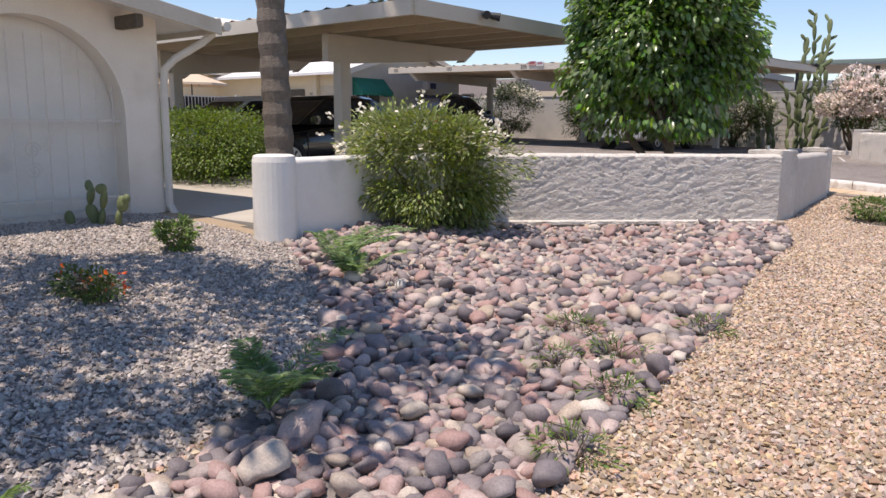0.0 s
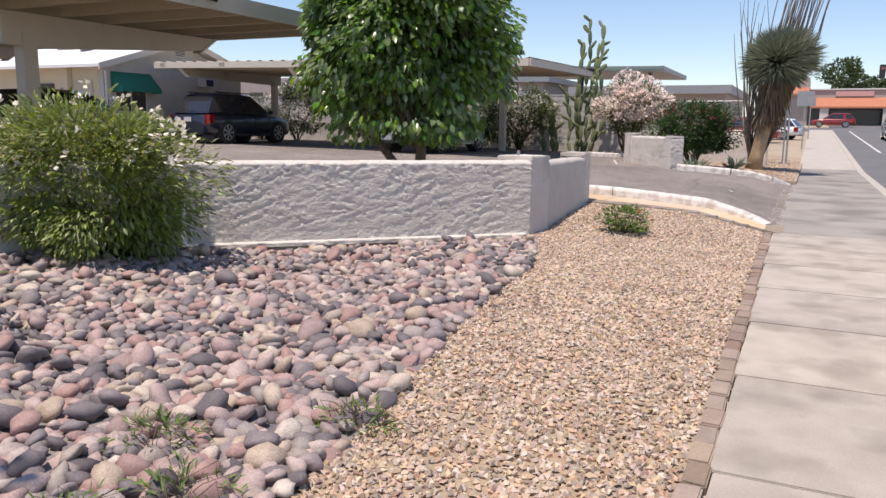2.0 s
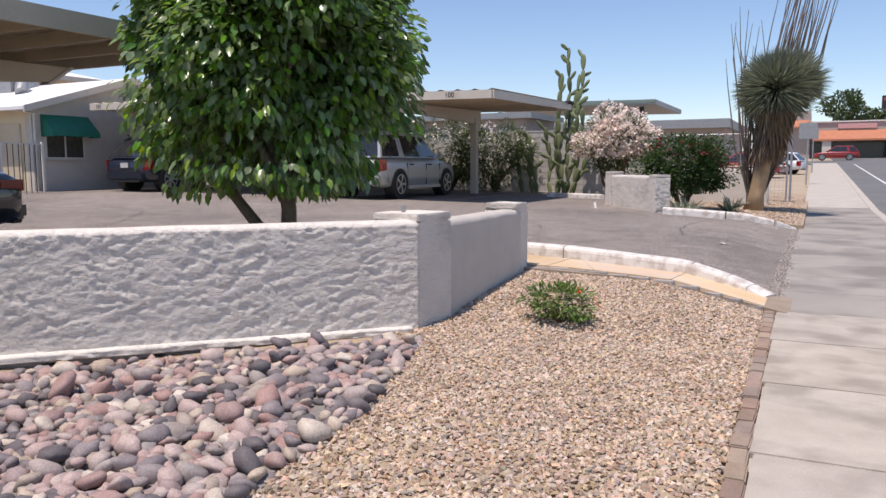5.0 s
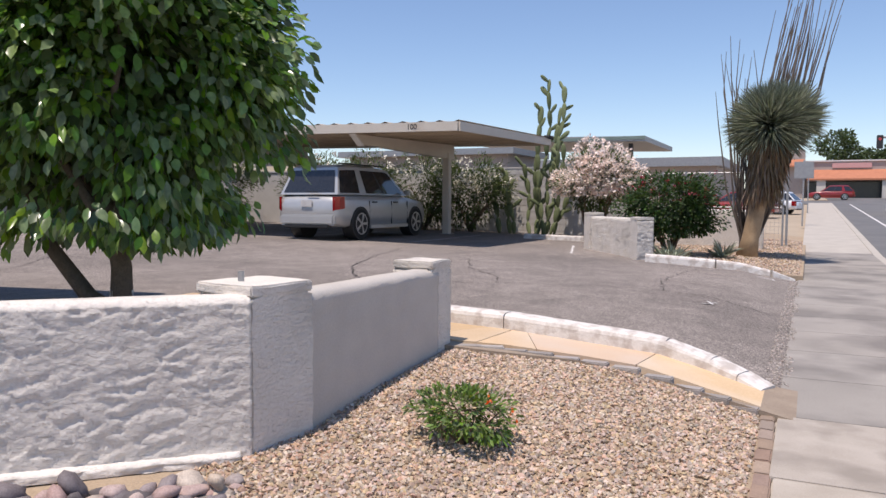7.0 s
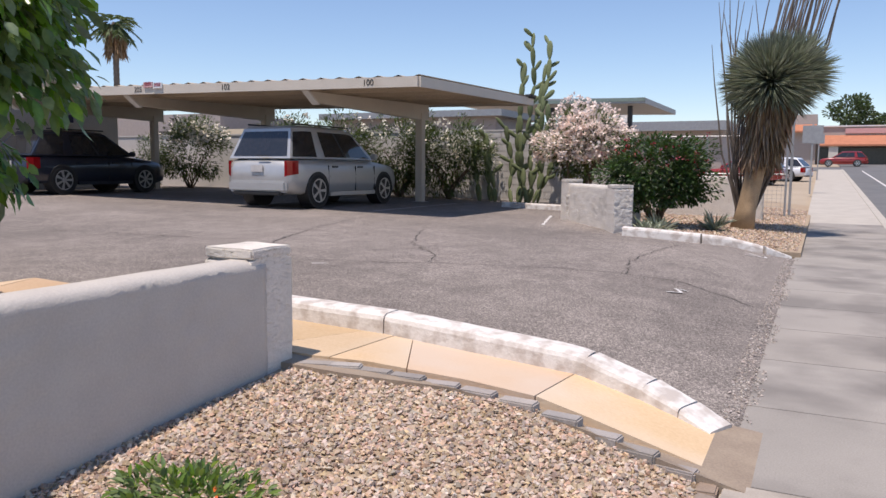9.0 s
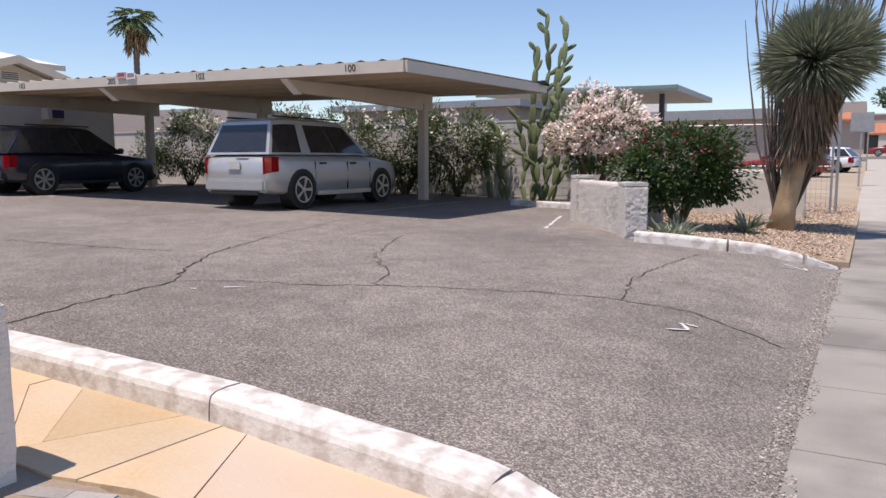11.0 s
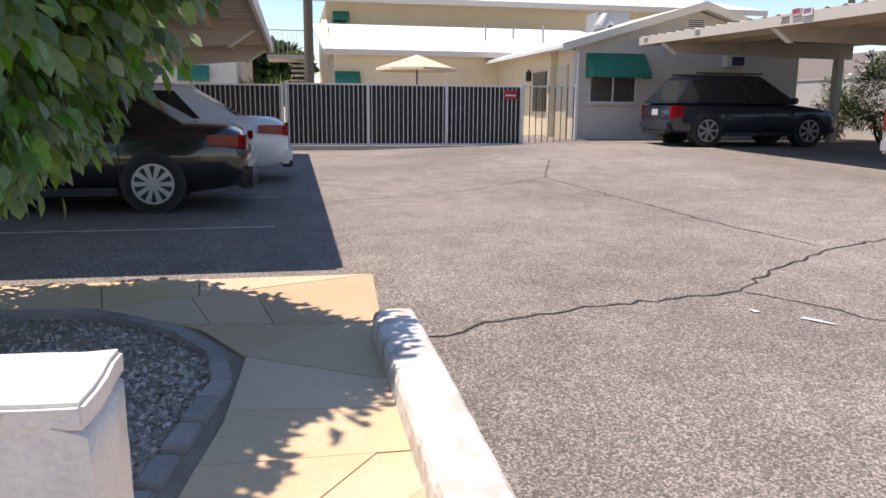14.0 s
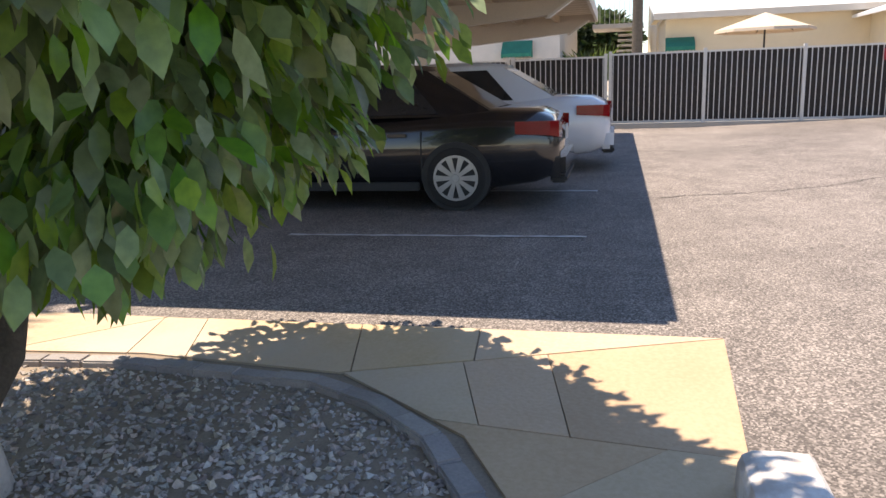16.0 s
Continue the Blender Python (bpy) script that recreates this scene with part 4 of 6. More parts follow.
for s, ye in ((0, 19.55), (1, 27.4)):
    part("roof", upright([(ye, eave_z - 0.12), (ye, eave_z - 0.02), (ridge_y, ridge_z + 0.08), (ridge_y, ridge_z - 0.04)], "x", HX + 0.45, HX - 12), WHITEROOF, house2)
    part("barge_board", upright([(ye, eave_z - 0.2), (ye, eave_z + 0.0), (ridge_y, ridge_z + 0.1), (ridge_y, ridge_z - 0.12)], "x", HX + 0.455, HX + 0.5), CREAMPAINT, house2)
vent = part("gable_vent", box(HX, 23.3, 3.72, HX + 0.03, 23.85, 3.98), IRONW, house2)
for k in range(4):
    part("slat", box(HX + 0.031, 23.34, 3.76 + 0.055 * k, HX + 0.045, 23.81, 3.785 + 0.055 * k), BROWNFILL, vent)


def window(parent, x, y0, y1, z0, z1, name="window"):
    w = part(name, box(x + 0.005, y0, z0, x + 0.02, y1, z1), PANE, parent, "sliding window with aluminium frame")
    for a, b, c, d in ((y0 - 0.04, z0 - 0.04, y1 + 0.04, z0), (y0 - 0.04, z1, y1 + 0.04, z1 + 0.04), (y0 - 0.04, z0, y0, z1), (y1, z0, y1 + 0.04, z1), ((y0 + y1) / 2 - 0.02, z0, (y0 + y1) / 2 + 0.02, z1)):
        part("window_frame", box(x + 0.002, a, b, x + 0.045, c, d), IRONW, w)
    part("window_sill", box(x + 0.002, y0 - 0.08, z0 - 0.1, x + 0.08, y1 + 0.08, z0 - 0.042), HOUSEW, w)
    return w


def awning(parent, x, y0, y1, zt, zb, out):
    a = part("awning", upright([(0, 0)] * 0 + [(y0, zt), (y1, zt), (y1, zt - 0.01), (y0, zt - 0.01)], "x", x + 0.002, x + 0.03), GREENAWN, parent, "green canvas awning")
    bm = bmesh.new()
    n = 16
    prev = None
    for k in range(n + 1):
        y = y0 + (y1 - y0) * k / n
        col = [bm.verts.new((x + 0.01, y, zt)), bm.verts.new((x + out * 0.7, y, zb + 0.22 + (zt - zb) * 0.12)), bm.verts.new((x + out, y, zb + 0.14)), bm.verts.new((x + out + 0.01 * math.sin(k * 2.2), y, zb + 0.03 * (k % 2)))]
        if prev:
            for i in range(3):
                bm.faces.new((prev[i], prev[i + 1], col[i + 1], col[i]))
        prev = col
    for y in (y0, y1):
        bm.faces.new([bm.verts.new(p) for p in ((x + 0.01, y, zt), (x + out * 0.7, y, zb + 0.22 + (zt - zb) * 0.12), (x + out, y, zb + 0.14), (x + out, y, zb), (x + 0.01, y, zb))])
    part("canopy", bm, GREENAWN, a)
    return a


window(house2, HX, 20.55, 21.85, 1.7, 2.4)
awning(house2, HX, 20.4, 22.1, 3.0, 2.32, 0.55)
cooler = part("wall_cooler", box(HX, 24.45, 2.68, HX + 0.3, 25.0, 3.0, 0.01), IRONW, house2)
part("cooler_grille", box(HX + 0.301, 24.6, 2.72, HX + 0.312, 24.97, 2.96), BLUESCREEN, cooler)
part("corner_pipe", tube([(HX + 0.05, 20.16, 0.66), (HX + 0.05, 20.16, 3.0), (HX - 0.3, 19.9, 3.1), (HX - 1.2, 19.75, 3.15)], 0.04, 8), IRONW, house2)
part("porch_post", box(HX - 1.7, 19.9, 0.5, HX - 1.5, 20.09, 3.1), YELLOWW, house2)
part("door", box(HX - 1.4, 20.05, 0.6, HX - 0.5, 20.095, 2.7), DOORM, house2)
part("porch_window", box(HX - 3.6, 20.04, 1.4, HX - 2.4, 20.095, 2.6), PANE, house2)
lant = part("wall_lantern", box(HX - 4.1, 19.95, 2.35, HX - 3.95, 20.09, 2.6, 0.01), BLACKPL, house2)
part("lantern_cap", tube([(HX - 4.02, 20.02, 2.6), (HX - 4.02, 20.02, 2.72)], [0.1, 0.01], 8), BLACKPL, lant)
part("roof_cooler", box(HX - 5.0, 22.3, 3.95, HX - 4.0, 23.4, 4.6, 0.02), GALV, house2)
part("cooler_duct", tube([(HX - 3.9, 22.6, 4.2), (HX - 3.2, 22.2, 4.25), (HX - 2.9, 21.9, 3.9)], 0.22, 10), GALV, house2)
text("101", 0.16, BLACKT, pose(HX - 1.95, 20.04, 2.4, 90, 0, 0), house2)


def picket_run(y0, y1, x, zg, ztop, label, screen=True, group="", gap=0.11):
    g = thing("iron_fence", label, "fence", group)
    part("top_rail", box(x - 0.02, y0, ztop - 0.04, x + 0.02, y1, ztop), IRONW, g)
    part("bottom_rail", box(x - 0.02, y0, zg + 0.06, x + 0.02, y1, zg + 0.11), IRONW, g)
    n = int((y1 - y0) / gap)
    b = box(-0.009, -0.009, 0, 0.009, 0.009, ztop - zg - 0.08)
    me = mesh_from("picket", b, IRONW if screen else BROWNFILL)
    for k in range(n):
        o = new("picket", me)
        o.parent = g
        o.location = (x + 0.03, y0 + (k + 0.5) * (y1 - y0) / n, zg + 0.06)
    k = 0
    y = y0
    while y <= y1 + 0.01:
        part("fence_post", box(x - 0.04, y - 0.035, zg, x + 0.045, y + 0.035, ztop + 0.05, 0.004), IRONW, g)
        y += (y1 - y0) / max(1, round((y1 - y0) / 1.75))
    if screen:
        part("screen", box(x - 0.045, y0, zg + 0.1, x - 0.03, y1, ztop - 0.03), BROWNFILL, g, "dark brown privacy screen")
    return g


GX = -20.2
gate = picket_run(12.35, 18.25, GX, 0.5, 2.06, "cream iron picket fence with dark screen", True)
warn = part("warning_sign", box(GX + 0.05, 17.75, 1.72, GX + 0.065, 18.1, 1.95), REDSIGN, gate, "red warning plate")
part("sign_text", box(GX + 0.066, 17.79, 1.8, GX + 0.069, 18.06, 1.83), WHITESIGN, warn)
picket_run(10.2, 12.25, GX, 0.5, 2.02, "cream iron picket fence behind cars", True)
picket_run(5.5, 10.1, GX, 0.5, 2.02, "cream iron picket fence behind the carport", True)
picket_run(18.35, 19.9, GX - 0.5, 0.5, 2.08, "open brown iron gate by the house", False, gap=0.16)
sill = part("fence_sill", box(GX - 0.15, 5.5, 0.2, GX + 0.18, 20.0, 0.55, 0.02), PLAINCON)
tagged(sill, "low concrete sill under the iron fence", "sill", "", "structure")
court = part("courtyard_paving", box(-60, 5.5, 0.2, GX - 0.16, 30, 0.5), PLAINCON)
tagged(court, "pale concrete courtyard behind the fence", "ground", "", "structure")

# one-storey yellow building with a white roof, then the two-storey one
low = thing("courtyard_building", "low yellow stucco building with white roof", "house")
part("wall", box(-34, 14.0, 0.55, -29.5, 25, 3.45), YELLOWW, low)
part("side_wall", upright([(-29.7, 3.45), (-34, 3.45), (-34, 4.9), (-33, 4.9)], "y", 13.7, 13.9), YELLOWW, low)
part("roof", prism([(-29.0, 13.6), (-34, 13.3), (-34, 25), (-29.0, 25)], 3.4, 3.5, zf=lambda x, y: (-29.0 - x) * 0.27), WHITEROOF, low)
part("fascia", box(-29.0, 13.6, 3.3, -28.95, 25, 3.5), CREAMPAINT, low)
for x, y in ((-31.2, 20.0), (-31.8, 21.3), (-31.0, 22.3)):
    part("vent_pipe", tube([(x, y, 3.9), (x, y, 4.7)], 0.04, 8), GALV, low)
awning(low, -29.5, 14.0, 14.9, 2.75, 2.3, 0.5)
two = thing("two_storey_building", "two-storey cream building with white roof", "house")
part("wall", box(-46, 14.0, 0.55, -36, 34, 6.0), YELLOWW, two)
part("roof", prism([(-34.9, 12.6), (-46, 12.6), (-46, 34.6), (-34.9, 34.6)], 5.95, 6.1, zf=lambda x, y: (-34.9 - x) * 0.2), WHITEROOF, two)
part("fascia", box(-34.88, 12.6, 5.85, -34.83, 34.6, 6.1), CREAMPAINT, two)
part("upper_window", box(-36.0, 14.35, 4.7, -35.96, 14.9, 5.3), PANE, two)
awning(two, -36, 14.3, 15.0, 5.6, 5.15, 0.45)
part("wall_box", box(-36, 13.8, 4.4, -35.7, 14.25, 5.2), HOUSEW, two)
wb = thing("west_building", "pale stucco building with green awning", "house")
part("wall", box(-40, 4.0, 0.55, -29, 10.6, 4.3), HOUSEW, wb)
part("roof", box(-41, 3.5, 4.3, -28.5, 10.9, 4.5), WHITEROOF, wb)
awning(wb, -29, 8.7, 9.7, 2.85, 2.3, 0.5)
window(wb, -29, 8.8, 9.6, 1.5, 2.25)
stair = thing("outdoor_stair", "pale concrete outdoor stair with iron rail", "stairs")
for k in range(12):
    part("tread", box(-42 + 0.0, 12.2 + 0.12 * k * 0.2, 0.8 + 0.24 * k, -40.8, 13.5, 0.88 + 0.24 * k), IRONW, stair)
part("landing", box(-43, 11.3, 3.75, -40, 13.6, 3.95), HOUSEW, stair)
for k in range(10):
    part("baluster", box(-40.05, 11.4 + 0.22 * k, 3.95, -40.02, 11.42 + 0.22 * k, 5.1), IRONW, stair)
part("handrail", box(-40.07, 11.3, 5.08, -40.0, 13.6, 5.13), IRONW, stair)

# ---- plants ----


def branches(name, base, tips, r0, material, parent, rng, seg=7):
    bm = bmesh.new()
    b = Vector(base)
    for t in tips:
        t = Vector(t)
        pts = [b.lerp(t, f) + Vector((rng.normal() * 0.06, rng.normal() * 0.06, 0.1 * math.sin(f * 3.1))) * (1 if 0 < f < 1 else 0) for f in (0, 0.25, 0.5, 0.75, 1)]
        tube(pts, [r0, r0 * 0.75, r0 * 0.55, r0 * 0.4, r0 * 0.2], seg, bm)
    return part(name, bm, material, parent, smooth=True)


def citrus():
    rng = np.random.default_rng(11)
    t = thing("citrus_tree", "round clipped citrus tree with glossy green leaves", "tree", at=(-4.56, 10.58, 0))
    z0 = 0.33
    tr = tube([(0, 0, z0), (0.02, 0, z0 + 0.3), (0.05, -0.02, z0 + 0.62), (0.0, -0.05, z0 + 1.0), (-0.15, -0.1, 1.8)], [0.11, 0.08, 0.07, 0.065, 0.055], 12)
    trunk = part("trunk", tr, BARK, t, smooth=True)
    part("whitewash", tube([(0, 0, z0), (0.015, 0, z0 + 0.22), (0.022, 0, z0 + 0.4), (0.03, -0.005, z0 + 0.46)], [0.116, 0.093, 0.081, 0.078], 14), STUCCO, trunk, "white painted trunk base", smooth=True)
    part("limb", tube([(0.02, 0, z0 + 0.25), (-0.25, -0.05, z0 + 0.4), (-0.5, -0.15, z0 + 0.75), (-0.75, -0.2, 1.7)], [0.07, 0.06, 0.05, 0.035], 10), BARK, t, smooth=True)
    tips = [(math.cos(a) * 0.65 - 0.25, math.sin(a) * 0.65 + 0.2, z) for a, z in ((0.3, 2.2), (1.4, 2.6), (2.4, 2.1), (3.5, 2.5), (4.6, 2.2), (5.6, 2.8), (2.0, 3.2))]
    branches("limb_fork", (0, -0.03, z0 + 0.7), tips, 0.05, BARK, t, rng)
    c = np.array((-0.36, 0.32, 2.56))
    p, d = cluster(c, (1.42, 1.42, 1.5), 30000, rng, lumps=120, lump=0.25, shell=0.3)
    u = (p - c) / np.array((1.42, 1.42, 1.5))
    p[:, :2] = c[:2] + (p - c)[:, :2] * (0.93 / np.maximum(0.5, np.sqrt(np.clip(1 - np.minimum(u[:, 2], 0) ** 2, 0, 1))) ** 0.75)[:, None]
    high = p[:, 1] - c[1] < 0.72 + (p[:, 2] - 1.35) * 1.0
    p, d = p[high], d[high]
    d[:, 2] -= 0.75
    leaves("crown", p, d, 0.12, 0.062, CITRUS, t, rng, bend=0.3, fold=0.25)
    q, e = cluster(c, (1.05, 1.05, 1.1), 9000, rng, lumps=50, lump=0.4, shell=0.2)
    e[:, 2] -= 0.6
    leaves("inner_crown", q, e, 0.14, 0.08, CITRUS, t, rng)
    n = 500
    lo, w = cluster(c + np.array((0, 0, -1.25)), (1.25, 1.25, 0.25), n * 3, rng, lumps=24, lump=0.3)
    low = lo[:, 1] - c[1] < 0.6
    lo, w = lo[low], w[low]
    w[:, 2] -= 1.6
    leaves("drooping_leaves", lo, w, 0.12, 0.058, CITRUS, t, rng)
    return t


def bush(name, label, category, center, radii, zground, n, size, material, flower=None, nf=0, flat=None, seed=1, trunk_r=0.03, wood=TWIG, lump=0.33, lumps=45, top_only=0.0, bottom=None, fsize=0.035, shell=0.4, thin=0.33):
    rng = np.random.default_rng(seed)
    t = thing(name, label, category, at=(center[0], center[1], 0))
    c = np.array((0, 0, center[2]))
    tips = [(math.cos(k * 1.1) * radii[0] * 0.65, math.sin(k * 1.1) * radii[1] * 0.65, center[2] + radii[2] * 0.4 * math.sin(k * 2.3)) for k in range(9)]
    branches("stem", (0, 0, zground - 0.02), tips, trunk_r, wood, t, rng, 6)
    p, d = cluster(c, radii, n, rng, lumps=lumps, lump=lump, flat_top=flat, flat_bottom=bottom, shell=shell)
    p[:, 2] = np.maximum(p[:, 2], zground + 0.03)
    leaves("foliage", p, d, size, size * thin, material, t, rng)
    if flower:
        q, e = cluster(c, np.array(radii) * 1.04, nf * 4, rng, lumps=lumps, lump=lump, shell=0.85, flat_top=flat, flat_bottom=bottom)
        keep = (q[:, 2] > center[2] + radii[2] * top_only)
        q, e = q[keep][:nf], e[keep][:nf]
        reps = 5
        q = np.repeat(q, reps, 0) + rng.normal(size=(len(q) * reps, 3)) * fsize * 0.7
        e = rng.normal(size=q.shape) + np.repeat(e, reps, 0)
        tagged(leaves("blossom", q, e, fsize * 1.5, fsize * 1.3, flower, t, rng), "", "", "", "stuff")
    return t


citrus()
bush("oleander_bush", "white-flowering oleander bush against the garden wall", "bush", (-5.62, 6.5, 0.84), (1.12, 0.85, 0.82), 0.08, 17000, 0.08, BUSHL, WHITEP, 150, flat=0.72, seed=2, thin=0.3, top_only=0.1)
bush("hedge", "boxy clipped green hedge by the carport", "hedge", (-11.1, 7.0, 0.93), (2.0, 0.75, 0.68), 0.2, 22000, 0.055, HEDGE, flat=0.75, seed=3, lump=0.4, lumps=60, thin=0.5)
bush("oleander_shrub", "tall oleander covered in pale pink flowers", "bush", (-5.5, 27.3, 1.95), (1.2, 0.95, 0.95), 0.36, 6000, 0.12, OLEAN, PINKW, 2000, seed=4, bottom=-0.75, trunk_r=0.06, fsize=0.055, top_only=-0.35, thin=0.26)
bush("bougainvillea", "dense dark green bougainvillea with red flowers", "bush", (-3.05, 24.5, 1.42), (1.15, 0.95, 0.98), 0.22, 12000, 0.085, BOUGL, REDP, 90, seed=5, flat=0.62, trunk_r=0.05, top_only=0.0, thin=0.55, fsize=0.027)
bush("oleander_shrub", "white-flowering oleander by the house corner", "bush", (-19.9, 28.6, 1.9), (1.6, 0.9, 1.15), 0.5, 6000, 0.13, OLEAN, WHITEP, 160, seed=6, top_only=0.3, thin=0.26, fsize=0.06)
bush("oleander_shrub", "small dark oleander beside the white-flowering one", "bush", (-21.2, 28.0, 1.5), (0.6, 0.6, 0.9), 0.5, 2200, 0.12, OLEAN, seed=16, thin=0.26)
for k, x in enumerate((-15.9, -13.6, -11.6, -9.9)):
    bush("oleander_shrub", "tall oleander hedge with cream flowers at the top", "bush", (x, 28.9, 1.85 - 0.1 * (k == 3)), (1.5, 0.8, 1.3 - 0.15 * (k == 3)), 0.45, 5500, 0.13, OLEAN, WHITEP, (25, 25, 40, 160)[k], seed=20 + k, top_only=0.35 if k < 3 else -0.2, thin=0.26, fsize=0.06, trunk_r=0.05)
bush("shrub", "small green shrub on the tan gravel", "shrub", (-1.82, 10.45, 0.28), (0.3, 0.2, 0.14), 0.12, 1300, 0.045, WEED, ORANGEP, 2, seed=8, trunk_r=0.008, thin=0.4, fsize=0.015)
bush("shrub", "small bright green shrub on grey gravel", "shrub", (-6.0, 3.55, 0.29), (0.18, 0.18, 0.14), 0.16, 900, 0.06, WEED, seed=9, trunk_r=0.008, thin=0.35)
bush("lantana", "low lantana with small orange flowers", "shrub", (-4.95, 2.3, 0.19), (0.4, 0.22, 0.11), 0.12, 900, 0.04, OLEAN, ORANGEP, 9, seed=10, trunk_r=0.008, thin=0.5, fsize=0.02)


def fern(label, at, fronds, length, material, seed, aim=(0.0, 0.0)):
    """A weed of arching fronds, each a stalk with paired leaflets that shorten to the tip."""
    rng = np.random.default_rng(seed)
    t = thing("feathery_weed", label, "plant", at=at)
    stalks = bmesh.new()
    pos, dirs = [], []
    for k in range(fronds):
        a = rng.uniform(0, math.tau)
        out = Vector((math.cos(a) * 0.6 + aim[0], math.sin(a) * 0.6 + aim[1], 0))
        ln = length * rng.uniform(0.6, 1.1)
        pts = [out * ln * f + Vector((0, 0, ln * (0.95 * f - 0.45 * f * f))) for f in np.linspace(0, 1, 7)]
        tube(pts, [0.004, 0.004, 0.0035, 0.003, 0.0025, 0.002, 0.001], 5, stalks)
        for f in np.linspace(0.2, 1.0, 17):
            p = out * ln * f + Vector((0, 0, ln * (0.95 * f - 0.45 * f * f)))
            fwd = (out + Vector((0, 0, 0.95 - 0.9 * f))).normalized()
            side = fwd.cross(Vector((0, 0, 1))).normalized()
            for sgn in (-1, 1):
                for back in (0.0, 0.5, 1.0):
                    pos.append(p + side * sgn * back * 0.035 * (1.25 - f) * ln / 0.3)
                    dirs.append(side * sgn + fwd * (0.55 + 0.5 * rng.normal() * 0.3))
    part("stalk", stalks, material, t)
    leaves("leaflets", np.array([p[:] for p in pos]), np.array([d[:] for d in dirs]), 0.034 * length / 0.3, 0.007 * length / 0.3, material, t, rng)
    return t


fern("feathery green weed growing among river stones", (-2.6, 1.95, 0.03), 12, 0.55, FERNL, 12, (0.15, 0.05))
fern("feathery dark green weed beside the round pier", (-4.75, 4.3, 0.07), 11, 0.65, FERNL, 13, (0.35, 0.1))
fern("feathery dark green weed among shaded stones", (-4.2, 4.0, 0.07), 8, 0.55, FERNL, 15, (0.3, 0.0))
fern("bright yellow-green weed tuft on grey gravel", (-2.45, 0.75, 0.04), 8, 0.3, WEED, 14)
for k, (x, y) in enumerate(((-1.95, 3.3), (-1.75, 3.6), (-1.5, 3.05), (-1.35, 2.4), (-1.6, 4.4), (-2.2, 3.9))):
    bush("weed_tuft", "thin green weeds between the stones", "plant", (x, y, 0.07), (0.2, 0.14, 0.06), float(bed_z(x, y)), 150, 0.05, WEED, seed=30 + k, trunk_r=0.003, thin=0.2)
# shade tree standing on the grey gravel, south of the view
rng = np.random.default_rng(40)
shade = thing("shade_tree", "thin-leaved desert shade tree with an open crown", "tree", at=(-6.6, -1.2, 0))
part("trunk", tube([(0, 0, 0.05), (0.1, 0.1, 1.2), (0.4, 0.5, 2.4), (0.8, 1.2, 3.6)], [0.16, 0.13, 0.1, 0.06], 10), BARK, shade, smooth=True)
branches("limb_fork", (0.3, 0.4, 2.2), [(2.6, 2.4, 4.3), (1.2, 3.0, 4.4), (-0.6, 2.2, 4.3), (3.0, 1.2, 4.5), (0.2, 0.6, 4.8)], 0.07, BARK, shade, rng)
p, d = cluster((1.75, 2.0, 4.6), (2.5, 2.0, 0.8), 8000, rng, lumps=70, lump=0.22, shell=0.2)
leaves("crown", p, d, 0.13, 0.06, FARLEAF, shade, rng)


def yucca():
    rng = np.random.default_rng(15)
    t = thing("yucca_tree", "tree yucca with spiky grey-green head and thatch", "tree", at=(-1.5, 25.9, 0))
    part("trunk", tube([(0, 0, 0.1), (0.08, 0, 0.6), (0.2, 0, 1.3), (0.32, 0, 2.2), (0.42, 0, 3.2)], [0.26, 0.19, 0.19, 0.24, 0.16], 14), THATCH, t, smooth=True)
    n = 5200
    d = rng.normal(size=(n, 3))
    d /= np.linalg.norm(d, axis=1, keepdims=True)
    d[:, 2] = np.where(d[:, 2] < -0.75, -d[:, 2], d[:, 2])
    c = np.array((0.42, 0, 3.22))
    leaves("blade_head", c + d * 0.12, d, 0.8, 0.014, YUCL, t, rng, bend=0.05, fold=0.1)
    d2 = d[:2200] + np.array((0.1, 0, 0.35))
    leaves("upper_head", np.array((0.78, 0.2, 3.32)) + d2 * 0.1, d2, 0.75, 0.014, YUCL, t, rng, bend=0.05, fold=0.1)
    m = 1500
    a = rng.uniform(0, math.tau, m)
    z = rng.uniform(1.95, 3.15, m)
    r = 0.2 + 0.06 * (z - 1.5)
    pos = np.stack((0.12 + 0.1 * z + np.cos(a) * r, np.sin(a) * r, z), -1)
    dd = np.stack((np.cos(a) * 0.16, np.sin(a) * 0.16, np.full(m, -1.0)), -1) + rng.normal(size=(m, 3)) * 0.09
    leaves("thatch", pos, dd, 0.65, 0.03, THATCH, t, rng, bend=0.05)


yucca()
rng = np.random.default_rng(16)
oco = thing("ocotillo", "tall bare ocotillo with many thin thorny stems", "plant", at=(-1.55, 26.7, 0))
for k in range(64):
    a = rng.uniform(0, math.tau)
    sp = rng.uniform(0.05, 0.5) * (1.6 if k % 7 == 0 else 1.0)
    H = rng.uniform(5.0, 6.9)
    tip = Vector((math.cos(a) * sp * 1.7 + 1.2, math.sin(a) * sp, H)) if k > 16 else Vector((-0.75 + 0.06 * k, math.sin(a) * sp, H * 0.8))
    pts = [Vector((math.cos(a) * 0.1, math.sin(a) * 0.1, 0.2)).lerp(tip, f) + Vector((math.cos(a) * 0.15 * math.sin(f * 3.1) + rng.normal() * 0.03, math.sin(a) * 0.15 * math.sin(f * 3.1), 0)) for f in (0, 0.2, 0.4, 0.6, 0.8, 1.0)]
    part("stem", tube(pts, [0.032, 0.026, 0.022, 0.018, 0.013, 0.006], 5), OCOT, oco)


